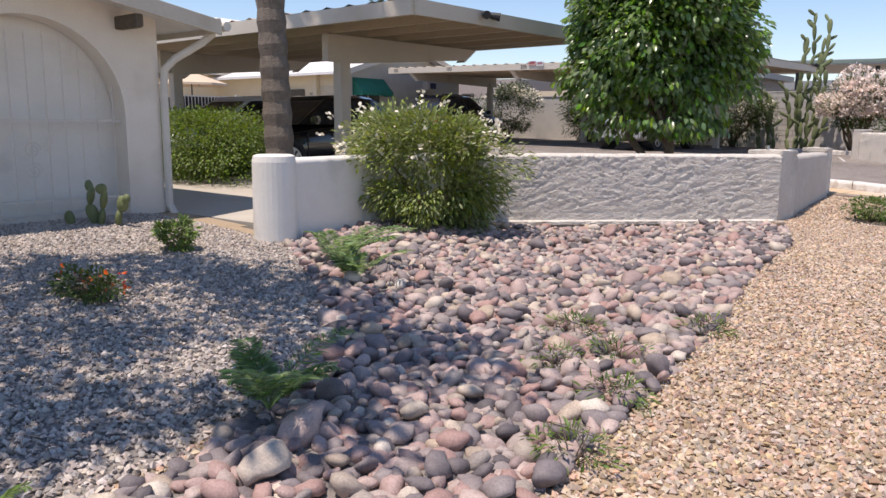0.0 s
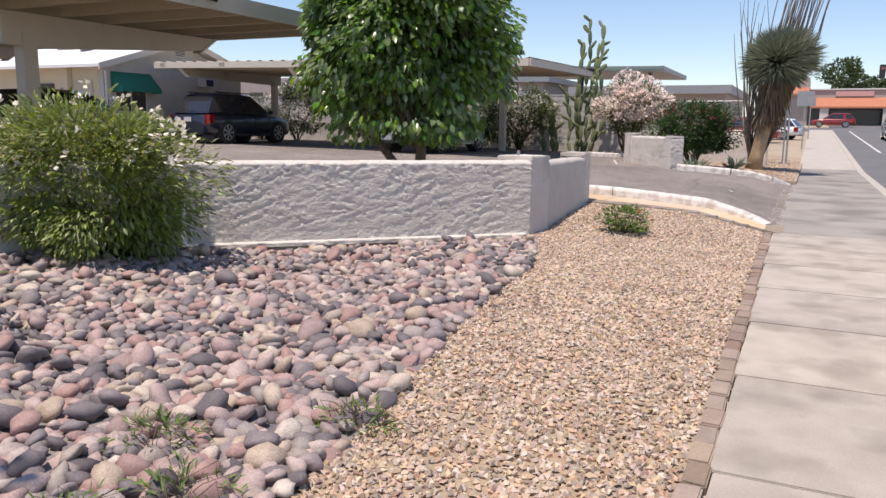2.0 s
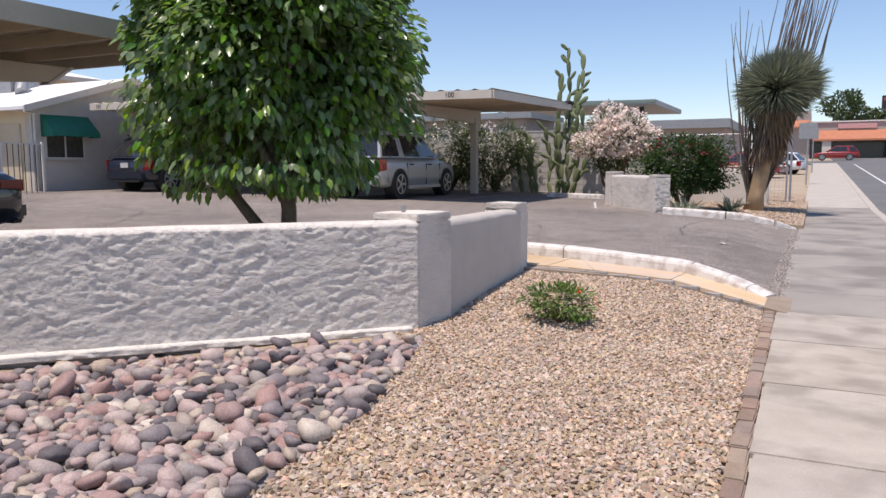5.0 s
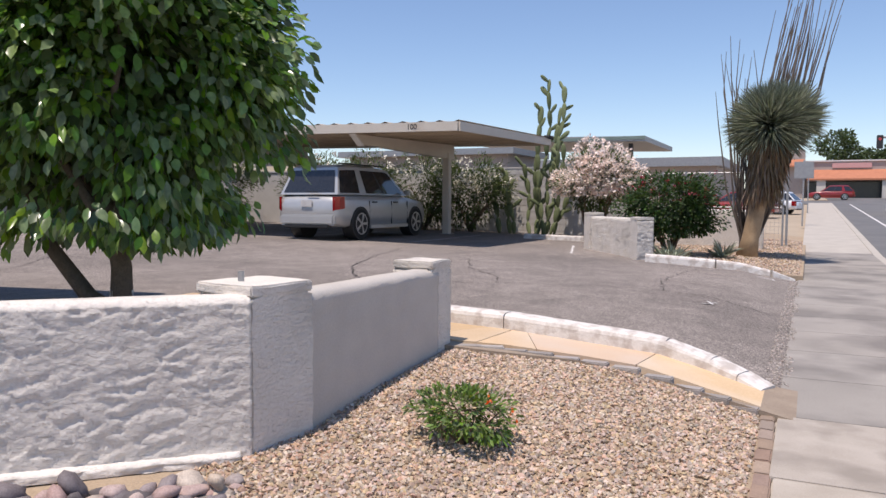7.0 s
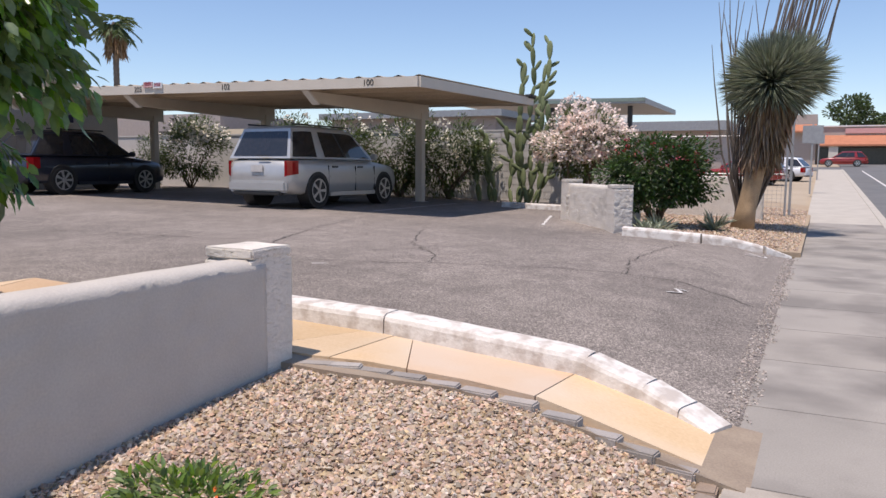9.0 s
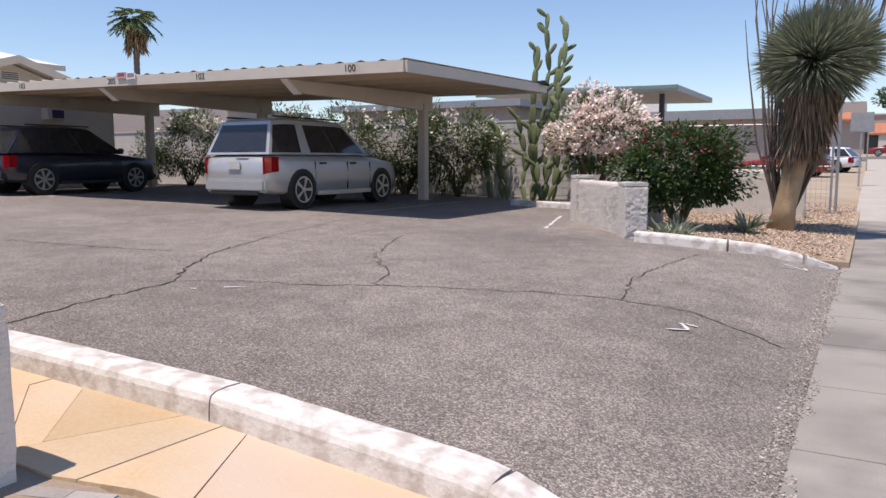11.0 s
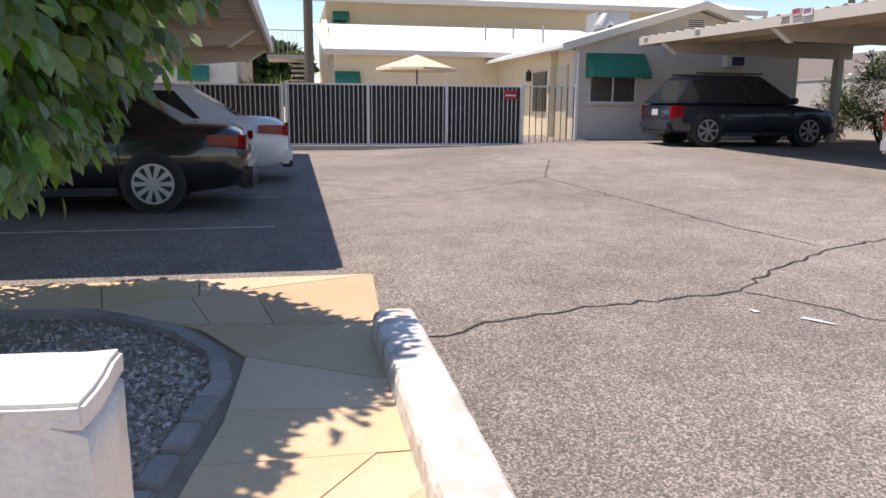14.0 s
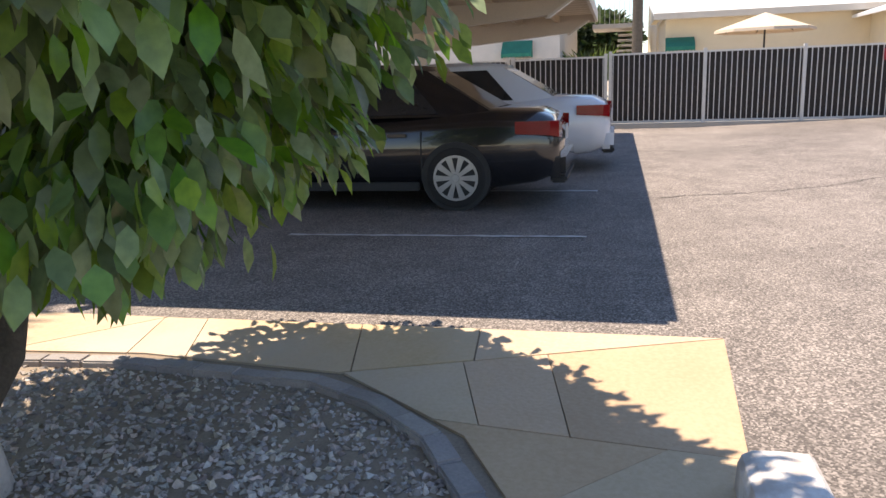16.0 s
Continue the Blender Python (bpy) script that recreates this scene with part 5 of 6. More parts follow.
def pad(parent, base, tilt, turn, h, w, label=""):
    bm = bmesh.new()
    bmesh.ops.create_uvsphere(bm, u_segments=14, v_segments=9, radius=0.5)
    for v in bm.verts:
        v.co.x *= w * (0.75 + 0.5 * (v.co.z + 0.5))
        v.co.y *= 0.075
        v.co.z = (v.co.z + 0.5) * h
    ob = part("pad", bm, CACT, parent, label, smooth=True)
    ob.matrix_basis = Matrix.Translation(base) @ Euler((0.15 * math.sin(turn * 3), tilt, turn)).to_matrix().to_4x4()
    return Vector(base) + ob.matrix_basis.to_3x3() @ Vector((0, 0, h * 0.93))


def pear(name, label, at, seed, stalks, h, w, rise):
    rnd = random.Random(seed)
    t = thing(name, label, "cactus", at=at)
    for sx, n, lean in stalks:
        p = Vector((sx, rnd.uniform(-0.15, 0.15), 0))
        for k in range(n):
            q = pad(t, p, lean + rnd.uniform(-0.25, 0.25), rnd.uniform(-0.7, 0.7), h * rnd.uniform(0.85, 1.2), w * rnd.uniform(0.8, 1.15))
            if k > 0 and rnd.random() < 0.75:
                s = rnd.choice((-1, 1))
                pad(t, p.lerp(q, 0.8), lean + s * rnd.uniform(0.5, 1.0), rnd.uniform(-0.6, 0.6), h * rnd.uniform(0.6, 0.95), w * rnd.uniform(0.6, 0.95))
            p = q
    return t


pear("prickly_pear", "tall old prickly pear cactus by the block wall", (-7.6, 28.9, 0.4), 3, ((-0.1, 10, 0.04), (0.05, 9, 0.1), (0.15, 8, 0.14), (0.3, 6, 0.2), (-0.3, 5, -0.15), (-0.8, 4, -0.1), (-1.0, 3, -0.3), (-1.3, 3, -0.2), (0.4, 3, 0.35), (-0.05, 8, -0.03), (0.2, 5, 0.0)), 0.5, 0.17, 1)
pear("prickly_pear", "small prickly pear cactus against the arched wall", (-7.75, 3.7, 0.2), 5, ((-0.05, 2, -0.3), (0.08, 2, 0.2), (0.2, 2, 0.5), (-0.2, 1, -0.5)), 0.2, 0.14, 1)
for x, y, s in ((-2.75, 22.2, 7), (-2.6, 22.6, 8), (-2.9, 24.0, 9), (-1.9, 24.6, 10)):
    rng = np.random.default_rng(s)
    ag = thing("agave", "small spiky grey-green succulent in gravel", "plant", at=(x, y, 0.2))
    d = rng.normal(size=(50, 3)) * (1, 1, 0.3) + np.array((0, 0, 1.0))
    leaves("blade_head", rng.normal(size=(50, 3)) * 0.03, d, 0.4, 0.05, YUCL, ag, rng, bend=0.1)


def palm(name, label, at, height, r, lean, fronds, flen, seed, skirt=True):
    rng = np.random.default_rng(seed)
    t = thing(name, label, "palm tree", at=at)
    n = 60
    pts = [(lean[0] * (k / n), lean[1] * (k / n), height * k / n) for k in range(n + 1)]
    part("trunk", tube(pts, [r * (1.06 if k % 2 else 0.95) * (1.1 - 0.15 * k / n) for k in range(n + 1)], 14), BARKP, t)
    top = np.array((lean[0], lean[1], height))
    m = fronds * 40
    a = np.repeat(rng.uniform(0, math.tau, fronds), 40)
    e = np.repeat(rng.uniform(-0.5, 1.2, fronds), 40)
    f = np.tile(np.linspace(0.25, 1, 40), fronds)
    out = np.stack((np.cos(a) * np.cos(e), np.sin(a) * np.cos(e), np.sin(e)), -1)
    pos = top + out * f[:, None] * flen - np.array((0, 0, 1.0)) * (f * f * 0.5 * flen)[:, None]
    side = np.stack((-np.sin(a), np.cos(a), np.zeros(m)), -1) * np.where(np.arange(m) % 2, 1, -1)[:, None]
    leaves("fronds", pos, side * 0.7 + out * 0.6 - np.array((0, 0, 0.45)), flen * 0.42, 0.045 * flen, PALML, t, rng)
    if skirt:
        k = 260
        a = rng.uniform(0, math.tau, k)
        z = rng.uniform(-1.6, 0, k)
        ps = top + np.stack((np.cos(a) * 0.35, np.sin(a) * 0.35, z), -1)
        leaves("dead_fronds", ps, np.stack((np.cos(a) * 0.4, np.sin(a) * 0.4, -np.ones(k)), -1), 1.1, 0.16, THATCH, t, rng)
    return t


palm("palm_tree", "palm with rough grey trunk beside the carport", (-7.75, 6.15, 0.1), 8.5, 0.165, (-0.35, -0.1), 14, 1.6, 17, False)
palm("palm_tree", "tall distant fan palm with a brown skirt", (-44.2, 46.4, 0.1), 11.1, 0.2, (0.0, 0.0), 26, 1.5, 18)
for x, y, z, r, s in ((4.5, 165, 11.5, 4.2, 50), (9.5, 172, 9.5, 3.2, 51), (14, 170, 10.0, 3.5, 52), (-60, 34, 6.5, 3.0, 53), (-52, 28, 6.8, 2.2, 54), (-47, 11.5, 3.4, 1.8, 55)):
    rng = np.random.default_rng(s)
    t = thing("distant_tree", "distant green broadleaf tree behind the buildings", "tree", at=(x, y, 0))
    part("trunk", tube([(0, 0, -0.1), (0.1, 0, z * 0.5), (0, 0.1, z)], [0.3, 0.22, 0.1], 8), BARK, t)
    p, d = cluster((0, 0, z), (r, r, r * 0.8), 2600, rng, lumps=30, lump=0.35)
    leaves("crown", p, d, 0.6, 0.36, FARLEAF, t, rng)
rng = np.random.default_rng(60)
cp = thing("courtyard_palm", "low green palm behind the iron fence", "plant", at=(-30.5, 11.6, 0.6))
a = rng.uniform(0, math.tau, 220)
d = np.stack((np.cos(a), np.sin(a), rng.uniform(0.4, 1.8, 220)), -1)
leaves("fronds", np.tile((0, 0, 0.7), (220, 1)), d, 1.5, 0.08, WEED, cp, rng, bend=0.5)
part("stem", tube([(0, 0, -0.1), (0, 0, 0.8)], 0.1, 8), BARK, cp)

# ---- cars ----


def wheel(parent, x, y, r, side, spokes=10):
    w = part("wheel", tube([(x - 0.115, y, r), (x - 0.09, y, r), (x + 0.09, y, r), (x + 0.115, y, r)], [r * 0.9, r, r, r * 0.9], 28), TYRE, parent, "black tyre", smooth=False)
    xf = x + 0.118 * side
    part("rim", tube([(xf - 0.012 * side, y, r), (xf, y, r)], [r * 0.7, r * 0.68], 28), BLACKPL, w)
    ring = bmesh.new()
    for k in range(28):
        a0, a1 = k * math.tau / 28, (k + 1) * math.tau / 28
        ring.faces.new([ring.verts.new((xf + 0.004 * side, y + math.cos(a) * q, r + math.sin(a) * q)) for a, q in ((a0, r * 0.64), (a1, r * 0.64), (a1, r * 0.72), (a0, r * 0.72))])
    part("rim_lip", ring, RIM, w)
    sp = bmesh.new()
    for k in range(spokes):
        a = k * math.tau / spokes
        u, v = Vector((0, math.cos(a), math.sin(a))), Vector((0, -math.sin(a), math.cos(a)))
        c = Vector((xf, y, r))
        q = [c + u * r * 0.1 + v * r * 0.05, c + u * r * 0.67 + v * r * 0.1, c + u * r * 0.67 - v * r * 0.1, c + u * r * 0.1 - v * r * 0.05]
        o = Vector((0.012 * side, 0, 0))
        A, B = [sp.verts.new(p) for p in q], [sp.verts.new(p + o) for p in q]
        sp.faces.new(B)
        for i in range(4):
            sp.faces.new((A[i], A[(i + 1) % 4], B[(i + 1) % 4], B[i]))
    bmesh.ops.recalc_face_normals(sp, faces=sp.faces)
    part("spokes", sp, RIM, w)
    part("hub_cap", tube([(xf, y, r), (xf + 0.018 * side, y, r)], [r * 0.16, r * 0.12], 12), RIM, w)
    return w


def car(name, label, at, rz, paint, L, W, H, wheelbase, rear_over, r, kind, lamp):
    """A car with its nose to +y; the origin lies on the ground under its middle."""
    t = thing(name, label, "car", "parked cars", at=at, rz=rz)
    hw = W / 2
    yr = -L / 2
    yw0 = yr + rear_over
    yw1 = yw0 + wheelbase
    clr = 0.24 if kind == "suv" else 0.19
    belt = H * (0.60 if kind == "suv" else 0.64)
    hood = H * (0.55 if kind == "suv" else 0.58)
    # lower body: y, sill, top, half width
    if kind == "suv":
        st = [(0, clr + 0.18, belt - 0.2, 0.86), (0.02, clr + 0.12, belt - 0.06, 0.93), (0.06, clr + 0.06, belt, 0.97), (0.3, clr, belt, 1), (0.62, clr, belt, 1), (0.7, clr, belt - 0.02, 1), (0.78, clr, hood + 0.03, 0.99), (0.93, clr, hood - 0.05, 0.95), (0.98, clr + 0.05, hood - 0.14, 0.88), (1, clr + 0.14, hood - 0.26, 0.8)]
    else:
        st = [(0, clr + 0.22, belt - 0.22, 0.82), (0.015, clr + 0.12, belt - 0.04, 0.9), (0.05, clr + 0.06, belt + 0.03, 0.95), (0.15, clr, belt + 0.05, 0.99), (0.35, clr, belt, 1), (0.6, clr, belt - 0.02, 1), (0.72, clr, hood, 0.99), (0.93, clr, hood - 0.12, 0.93), (0.98, clr + 0.05, hood - 0.22, 0.85), (1, clr + 0.14, hood - 0.34, 0.75)]
    bm = bmesh.new()
    rings = []
    for f, z0, z1, w in st:
        h = hw * w
        y = yr + f * L
        sec = [(0.8, 0.0), (0.95, 0.06), (1.0, 0.35), (1.0, 0.62), (0.975, 0.8), (0.93, 0.95), (0.8, 1.0), (0.4, 1.015)]
        pts = [(h * a, z0 + (z1 - z0) * b) for a, b in sec]
        rings.append([bm.verts.new((x, y, z)) for x, z in pts] + [bm.verts.new((-x, y, z)) for x, z in pts[::-1]])
    for a, b in zip(rings, rings[1:]):
        m = len(a)
        for k in range(m):
            bm.faces.new((a[k], a[(k + 1) % m], b[(k + 1) % m], b[k]))
    bm.faces.new(rings[0][::-1])
    bm.faces.new(rings[-1])
    bmesh.ops.recalc_face_normals(bm, faces=bm.faces)
    body = part("body", bm, paint, t, smooth=True)
    # cabin: base and roof outlines
    if kind == "suv":
        gb = [(0.015, 0.9), (0.12, 0.95), (0.5, 0.96), (0.74, 0.9)]
        gt = [(0.075, 0.7), (0.16, 0.76), (0.42, 0.78), (0.56, 0.72)] if H > 1.72 else [(0.13, 0.64), (0.21, 0.74), (0.42, 0.76), (0.54, 0.7)]
    else:
        gb = [(0.13, 0.84), (0.26, 0.93), (0.5, 0.95), (0.74, 0.88)]
        gt = [(0.29, 0.66), (0.36, 0.72), (0.5, 0.73), (0.57, 0.68)]
    zb, zt = belt - 0.01, H - 0.05
    lo = [(yr + f * L, hw * w) for f, w in gb]
    hi = [(yr + f * L, hw * w) for f, w in gt]

    def side_at(u, v, s, out=0.0):
        """A point of the cabin's side: u from tail to nose, v from belt to roof."""
        y0, y1 = lo[0][0] + (lo[3][0] - lo[0][0]) * u, hi[0][0] + (hi[3][0] - hi[0][0]) * u
        w0, w1 = np.interp(y0, [p[0] for p in lo], [p[1] for p in lo]), np.interp(y1, [p[0] for p in hi], [p[1] for p in hi])
        z1 = zt - 0.03 * max(0.0, 1 - min(u, 1 - u) / 0.15)
        return (s * (w0 + (w1 - w0) * v + out), y0 + (y1 - y0) * v, zb + (z1 - zb) * v)

    def sheet(corner, us, vs):
        bm = bmesh.new()
        grid = [[bm.verts.new(corner(u, v)) for v in vs] for u in us]
        for a, b in zip(grid, grid[1:]):
            for k in range(len(vs) - 1):
                bm.faces.new((a[k], b[k], b[k + 1], a[k + 1]))
        return bm

    def steps_(a, b, n):
        return [a + (b - a) * k / n for k in range(n + 1)]

    def end_at(u, across, v, out):
        a, b = side_at(u, v, 1), side_at(u, v, -1)
        return (a[0] + (b[0] - a[0]) * across, a[1] + out, a[2])

    for s in (1, -1):
        part("cabin_side", sheet(lambda u, v: side_at(u, v, s), steps_(0, 1, 16), (0, 0.5, 1)), paint, t, smooth=True)
        panes = ((0.02, 0.27), (0.36, 0.6), (0.625, 0.95)) if kind == "suv" else ((0.2, 0.5), (0.53, 0.95))
        for a, b in panes:
            part("window_glass", sheet(lambda u, v: side_at(u, v, s, 0.006), steps_(a, b, 6), (0.06, 0.5, 0.88)), GLASS, t, "dark tinted glass")
        part("door_post", sheet(lambda u, v: side_at(u, v, s, 0.005), (panes[-2][1] - 0.002, panes[-1][0] + 0.002), (0.06, 0.5, 0.88)), BLACKPL, t)
    for u, o in ((0, -1), (1, 1)):
        part("cabin_end", sheet(lambda a, v: end_at(u, a, v, 0.0), (0, 0.5, 1), (0, 0.5, 1)), paint, t)
        part("window_glass", sheet(lambda a, v: end_at(u, a, v, 0.008 * o), steps_(0.05, 0.95, 4), (0.08, 0.5, 0.9)), GLASS, t, "dark tinted glass")
    roof = bmesh.new()
    A = [roof.verts.new((w, y, zt - 0.03 - (0.03 if i in (0, 3) else 0))) for i, (y, w) in enumerate(hi)]
    B = [roof.verts.new((-w, y, zt - 0.03 - (0.03 if i in (0, 3) else 0))) for i, (y, w) in enumerate(hi)]
    C = [roof.verts.new((w * 0.8, y * 0.98, zt + 0.05 - (0.03 if i in (0, 3) else 0))) for i, (y, w) in enumerate(hi)]
    D = [roof.verts.new((-w * 0.8, y * 0.98, zt + 0.05 - (0.03 if i in (0, 3) else 0))) for i, (y, w) in enumerate(hi)]
    for i in range(3):
        roof.faces.new((A[i], A[i + 1], C[i + 1], C[i]))
        roof.faces.new((C[i], C[i + 1], D[i + 1], D[i]))
        roof.faces.new((D[i], D[i + 1], B[i + 1], B[i]))
    for i in (0, 3):
        roof.faces.new((A[i], C[i], D[i], B[i]))
    for v in (*A, *B):
        v.co.x *= 1.02
    bmesh.ops.recalc_face_normals(roof, faces=roof.faces)
    part("roof", roof, paint, t, smooth=True)
    # arches, wheels
    for y in (yw0, yw1):
        for s in (1, -1):
            part("wheel_arch", tube([(s * (hw - 0.3), y, r * 1.03), (s * (hw + 0.003), y, r * 1.03)], r * 1.1, 28), BLACKPL, t)
            wheel(t, s * (hw - 0.1), y, r, s, lamp[0])
    # sills, door lines, handles, mirrors
    for s in (1, -1):
        part("sill_strip", box(s * (hw * 0.96), yw0 + r * 1.2, clr, s * (hw + 0.012), yw1 - r * 1.2, clr + 0.09, 0.01), paint if kind == "suv" else BLACKPL, t)
        part("side_moulding", box(s * (hw - 0.01), yw0 + r * 1.2, belt * 0.6, s * (hw + 0.01), yw1 - r * 1.2, belt * 0.6 + 0.06, 0.004), paint, t)
        for y in (yw0 + r * 1.1, (yw0 + yw1) / 2 + 0.1, yw1 - r * 1.25):
            part("door_gap", box(s * (hw - 0.02), y - 0.006, clr + 0.1, s * (hw + 0.0015), y + 0.006, belt - 0.15), BLACKPL, t)
        for y in (yw0 + r * 1.1 + 0.25, (yw0 + yw1) / 2 + 0.3):
            part("door_handle", box(s * (hw - 0.03), y - 0.1, belt - 0.2, s * (hw + 0.02), y + 0.1, belt - 0.165, 0.006), paint if kind == "sedan" else BLACKPL, t)
        part("mirror", box(s * (hw - 0.02), lo[3][0] - 0.3, belt, s * (hw + 0.17), lo[3][0] - 0.18, belt + 0.14, 0.03), paint, t)
        # tail lamps wrap the corner
        z0, z1, wlen = (belt - 0.4, belt - 0.06, 0.17) if kind == "suv" else (belt - 0.25, belt - 0.07, 0.34)
        tl = bmesh.new()
        f = lambda y: 0.93 + 0.06 * min(1, (y - yr) / 0.35)
        pts = [(s * hw * (0.8 if kind == "suv" else 0.6), yr - 0.012), (s * hw * 0.86, yr + 0.0), (s * hw * 0.955, yr + 0.08), (s * (hw * 0.985 + 0.004), yr + 0.08 + wlen)]
        lo_, hi_ = [tl.verts.new((x, y, z0 + 0.02 * i)) for i, (x, y) in enumerate(pts)], [tl.verts.new((x, y, z1)) for x, y in pts]
        for i in range(3):
            tl.faces.new((lo_[i], lo_[i + 1], hi_[i + 1], hi_[i]))
        bmesh.ops.solidify(tl, geom=tl.faces[:], thickness=0.03)
        part("tail_lamp", tl, REDLAMP, t, "red tail lamp")
        part("headlamp", box(s * hw * 0.5, -yr - 0.2, hood - 0.28, s * hw * 0.84, -yr - 0.06, hood - 0.14, 0.03), RIM, t)
    part("rear_bumper", box(-hw * 0.86, yr - 0.06, clr + 0.1, hw * 0.86, yr + 0.14, clr + 0.36, 0.05), paint, t)
    part("bumper_trim", box(-hw * 0.7, yr - 0.065, clr + 0.04, hw * 0.7, yr + 0.1, clr + 0.12, 0.02), BLACKPL, t)
    part("number_plate", box(-0.16, yr - 0.03, belt - 0.3, 0.16, yr - 0.015, belt - 0.15), PLATE, t)
    if kind == "suv":
        part("roof_rail", tube([(hw * 0.66, hi[0][0] + 0.1, zt + 0.07), (hw * 0.66, hi[3][0], zt + 0.07)], 0.018, 8), BLACKPL, t)
        part("roof_rail", tube([(-hw * 0.66, hi[0][0] + 0.1, zt + 0.07), (-hw * 0.66, hi[3][0], zt + 0.07)], 0.018, 8), BLACKPL, t)
        part("rear_wiper", box(-0.02, yr + 0.0, belt + 0.04, 0.3, yr + 0.03, belt + 0.06), BLACKPL, t)
    return t


car("silver_suv", "silver sport utility car parked under the carport", (-10.95, 23.9, float(lot_z(-10.9)) + 0.01), 0, SILVER, 4.6, 1.84, 1.8, 2.82, 0.95, 0.37, "suv", (5,))
car("dark_suv", "dark blue crossover parked by the house wall", (-18.9, 23.55, float(lot_top(-18.9, 23)) + 0.01), 0, NAVY, 4.5, 1.85, 1.7, 2.7, 0.9, 0.37, "suv", (7,))
car("black_sedan", "black sedan parked under the carport", (-11.1, 9.65, float(lot_top(-11.1, 10)) + 0.01), 180, BLACKC, 4.65, 1.8, 1.46, 2.68, 1.02, 0.32, "sedan", (10,))
car("white_sedan", "white sedan parked under the carport", (-13.8, 10.0, float(lot_top(-13.8, 10)) + 0.01), 180, WHITEC, 4.85, 1.84, 1.47, 2.8, 1.05, 0.34, "sedan", (9,))
car("red_car", "red car parked far along the street", (1.9, 100, 1.86), 90, REDC, 4.5, 1.8, 1.6, 2.7, 0.95, 0.35, "suv", (6,))
car("distant_car", "white car parked in the lot across the junction", (-3.0, 62, 0.74), 75, WHITEC, 4.6, 1.8, 1.5, 2.7, 0.95, 0.35, "suv", (6,))
car("distant_car", "red car parked in the distant lot", (-4.2, 56, 0.57), 80, REDC, 4.6, 1.8, 1.6, 2.7, 0.95, 0.35, "suv", (6,))
car("pickup", "grey vehicle standing in the street lane", (5.3, 62, 0.8), 180, GALV, 5.2, 1.95, 1.8, 3.2, 1.0, 0.4, "suv", (6,))

# ---- block wall, far buildings, signs ----
cmu = part("block_wall", box(-30, 30.0, 0.0, -5.0, 30.2, 2.5), CMU)
tagged(cmu, "painted concrete block wall behind the carport", "wall", "", "structure")
cap = part("wall_cap", box(-30, 29.97, 2.5, -5.0, 30.23, 2.56, 0.01), CMU, cmu)
green = thing("green_roofed_shelter", "distant shelter with green metal roof edge", "building")
part("roof", prism([(-17, 44), (-7.4, 44), (-7.4, 52), (-17, 52)], 4.25, 4.5, zf=lambda x, y: 0.02 * (-x)), GALV, green)
part("fascia", box(-17, 43.95, 4.5, -7.4, 43.99, 4.66), DULLGREEN, green)
for x in (-16, -12, -8.2):
    part("post", box(x - 0.1, 44.5, 0, x + 0.1, 44.7, 4.35), BLACKPL, green)
longb = thing("long_low_building", "long low grey building with white roof edge", "building")
part("wall", box(-60, 60, -0.2, -5.8, 75, 3.9), FARWALL, longb)
part("roof", box(-60.5, 59.4, 3.9, -5.4, 75.5, 4.5), GALV, longb)
part("roof_cooler", box(-13.5, 62, 4.5, -12.3, 63.2, 5.3, 0.03), IRONW, longb)
part("roof_cooler", box(-22, 62, 4.5, -20.8, 63.2, 5.3, 0.03), IRONW, longb)
shed = thing("grey_neighbour_building", "grey flat-roofed building behind the block wall", "building")
part("wall", box(-19, 36, -0.2, -11.4, 40, 3.4), FARWALL, shed)
part("roof", box(-19.4, 35.6, 3.4, -11.0, 40.3, 3.65), GALV, shed)
part("window", box(-12.6, 35.96, 2.4, -12.0, 35.99, 3.0), WHITESIGN, shed)
part("canopy", box(-11.0, 36.0, 2.7, -7.4, 40, 2.85), BLACKPL, shed)
part("canopy_post", box(-7.7, 36.2, -0.2, -7.55, 36.35, 2.7), GALV, shed)
tanb = thing("tan_neighbour_building", "tan stucco building behind the block wall", "building")
part("wall", box(-34, 33, 0, -22.5, 38, 3.6), FARWALL, tanb)
part("lower_wall", box(-22.4, 32.5, 0, -17.5, 33, 2.9), YELLOWW, tanb)
for k in range(2):
    part("window", box(-26.0 + 1.6 * k, 32.95, 2.1, -25.2 + 1.6 * k, 32.985, 2.9), PANE, tanb)
mall = thing("shopping_building", "distant shop building with terracotta tile roof", "building")
part("wall", box(-1.0, 113, 2.0, 60, 130, 6.7), FARWALL, mall)
part("tile_roof", upright([(110.0, 4.5), (113.0, 5.7), (113.0, 5.5), (110.0, 4.3)], "x", -0.6, 60), TERRA, mall)
part("roof_edge", box(-1.2, 112.8, 6.7, 60, 113.2, 6.85), WHITESIGN, mall)
part("shopfront", box(-0.5, 112.7, 2.2, 59, 112.95, 4.2), DARKBAY, mall)
for k in range(9):
    part("column", box(0.5 + 7 * k, 110.2, 2.0, 1.5 + 7 * k, 111.0, 4.4), HOUSEW, mall)
for k in range(6):
    part("shop_sign", box(2.2 + 9 * k, 112.8, 5.9, 6.5 + 9 * k, 112.96, 6.5), PINKSIGN, mall)
part("tower", box(-6, 112, 2.0, -0.9, 124, 8.2), FARWALL, mall)
part("tower_roof", upright([(111, 6.2), (112.0, 7.0), (112.0, 6.8), (111, 6.0)], "x", -6, -0.9), TERRA, mall)


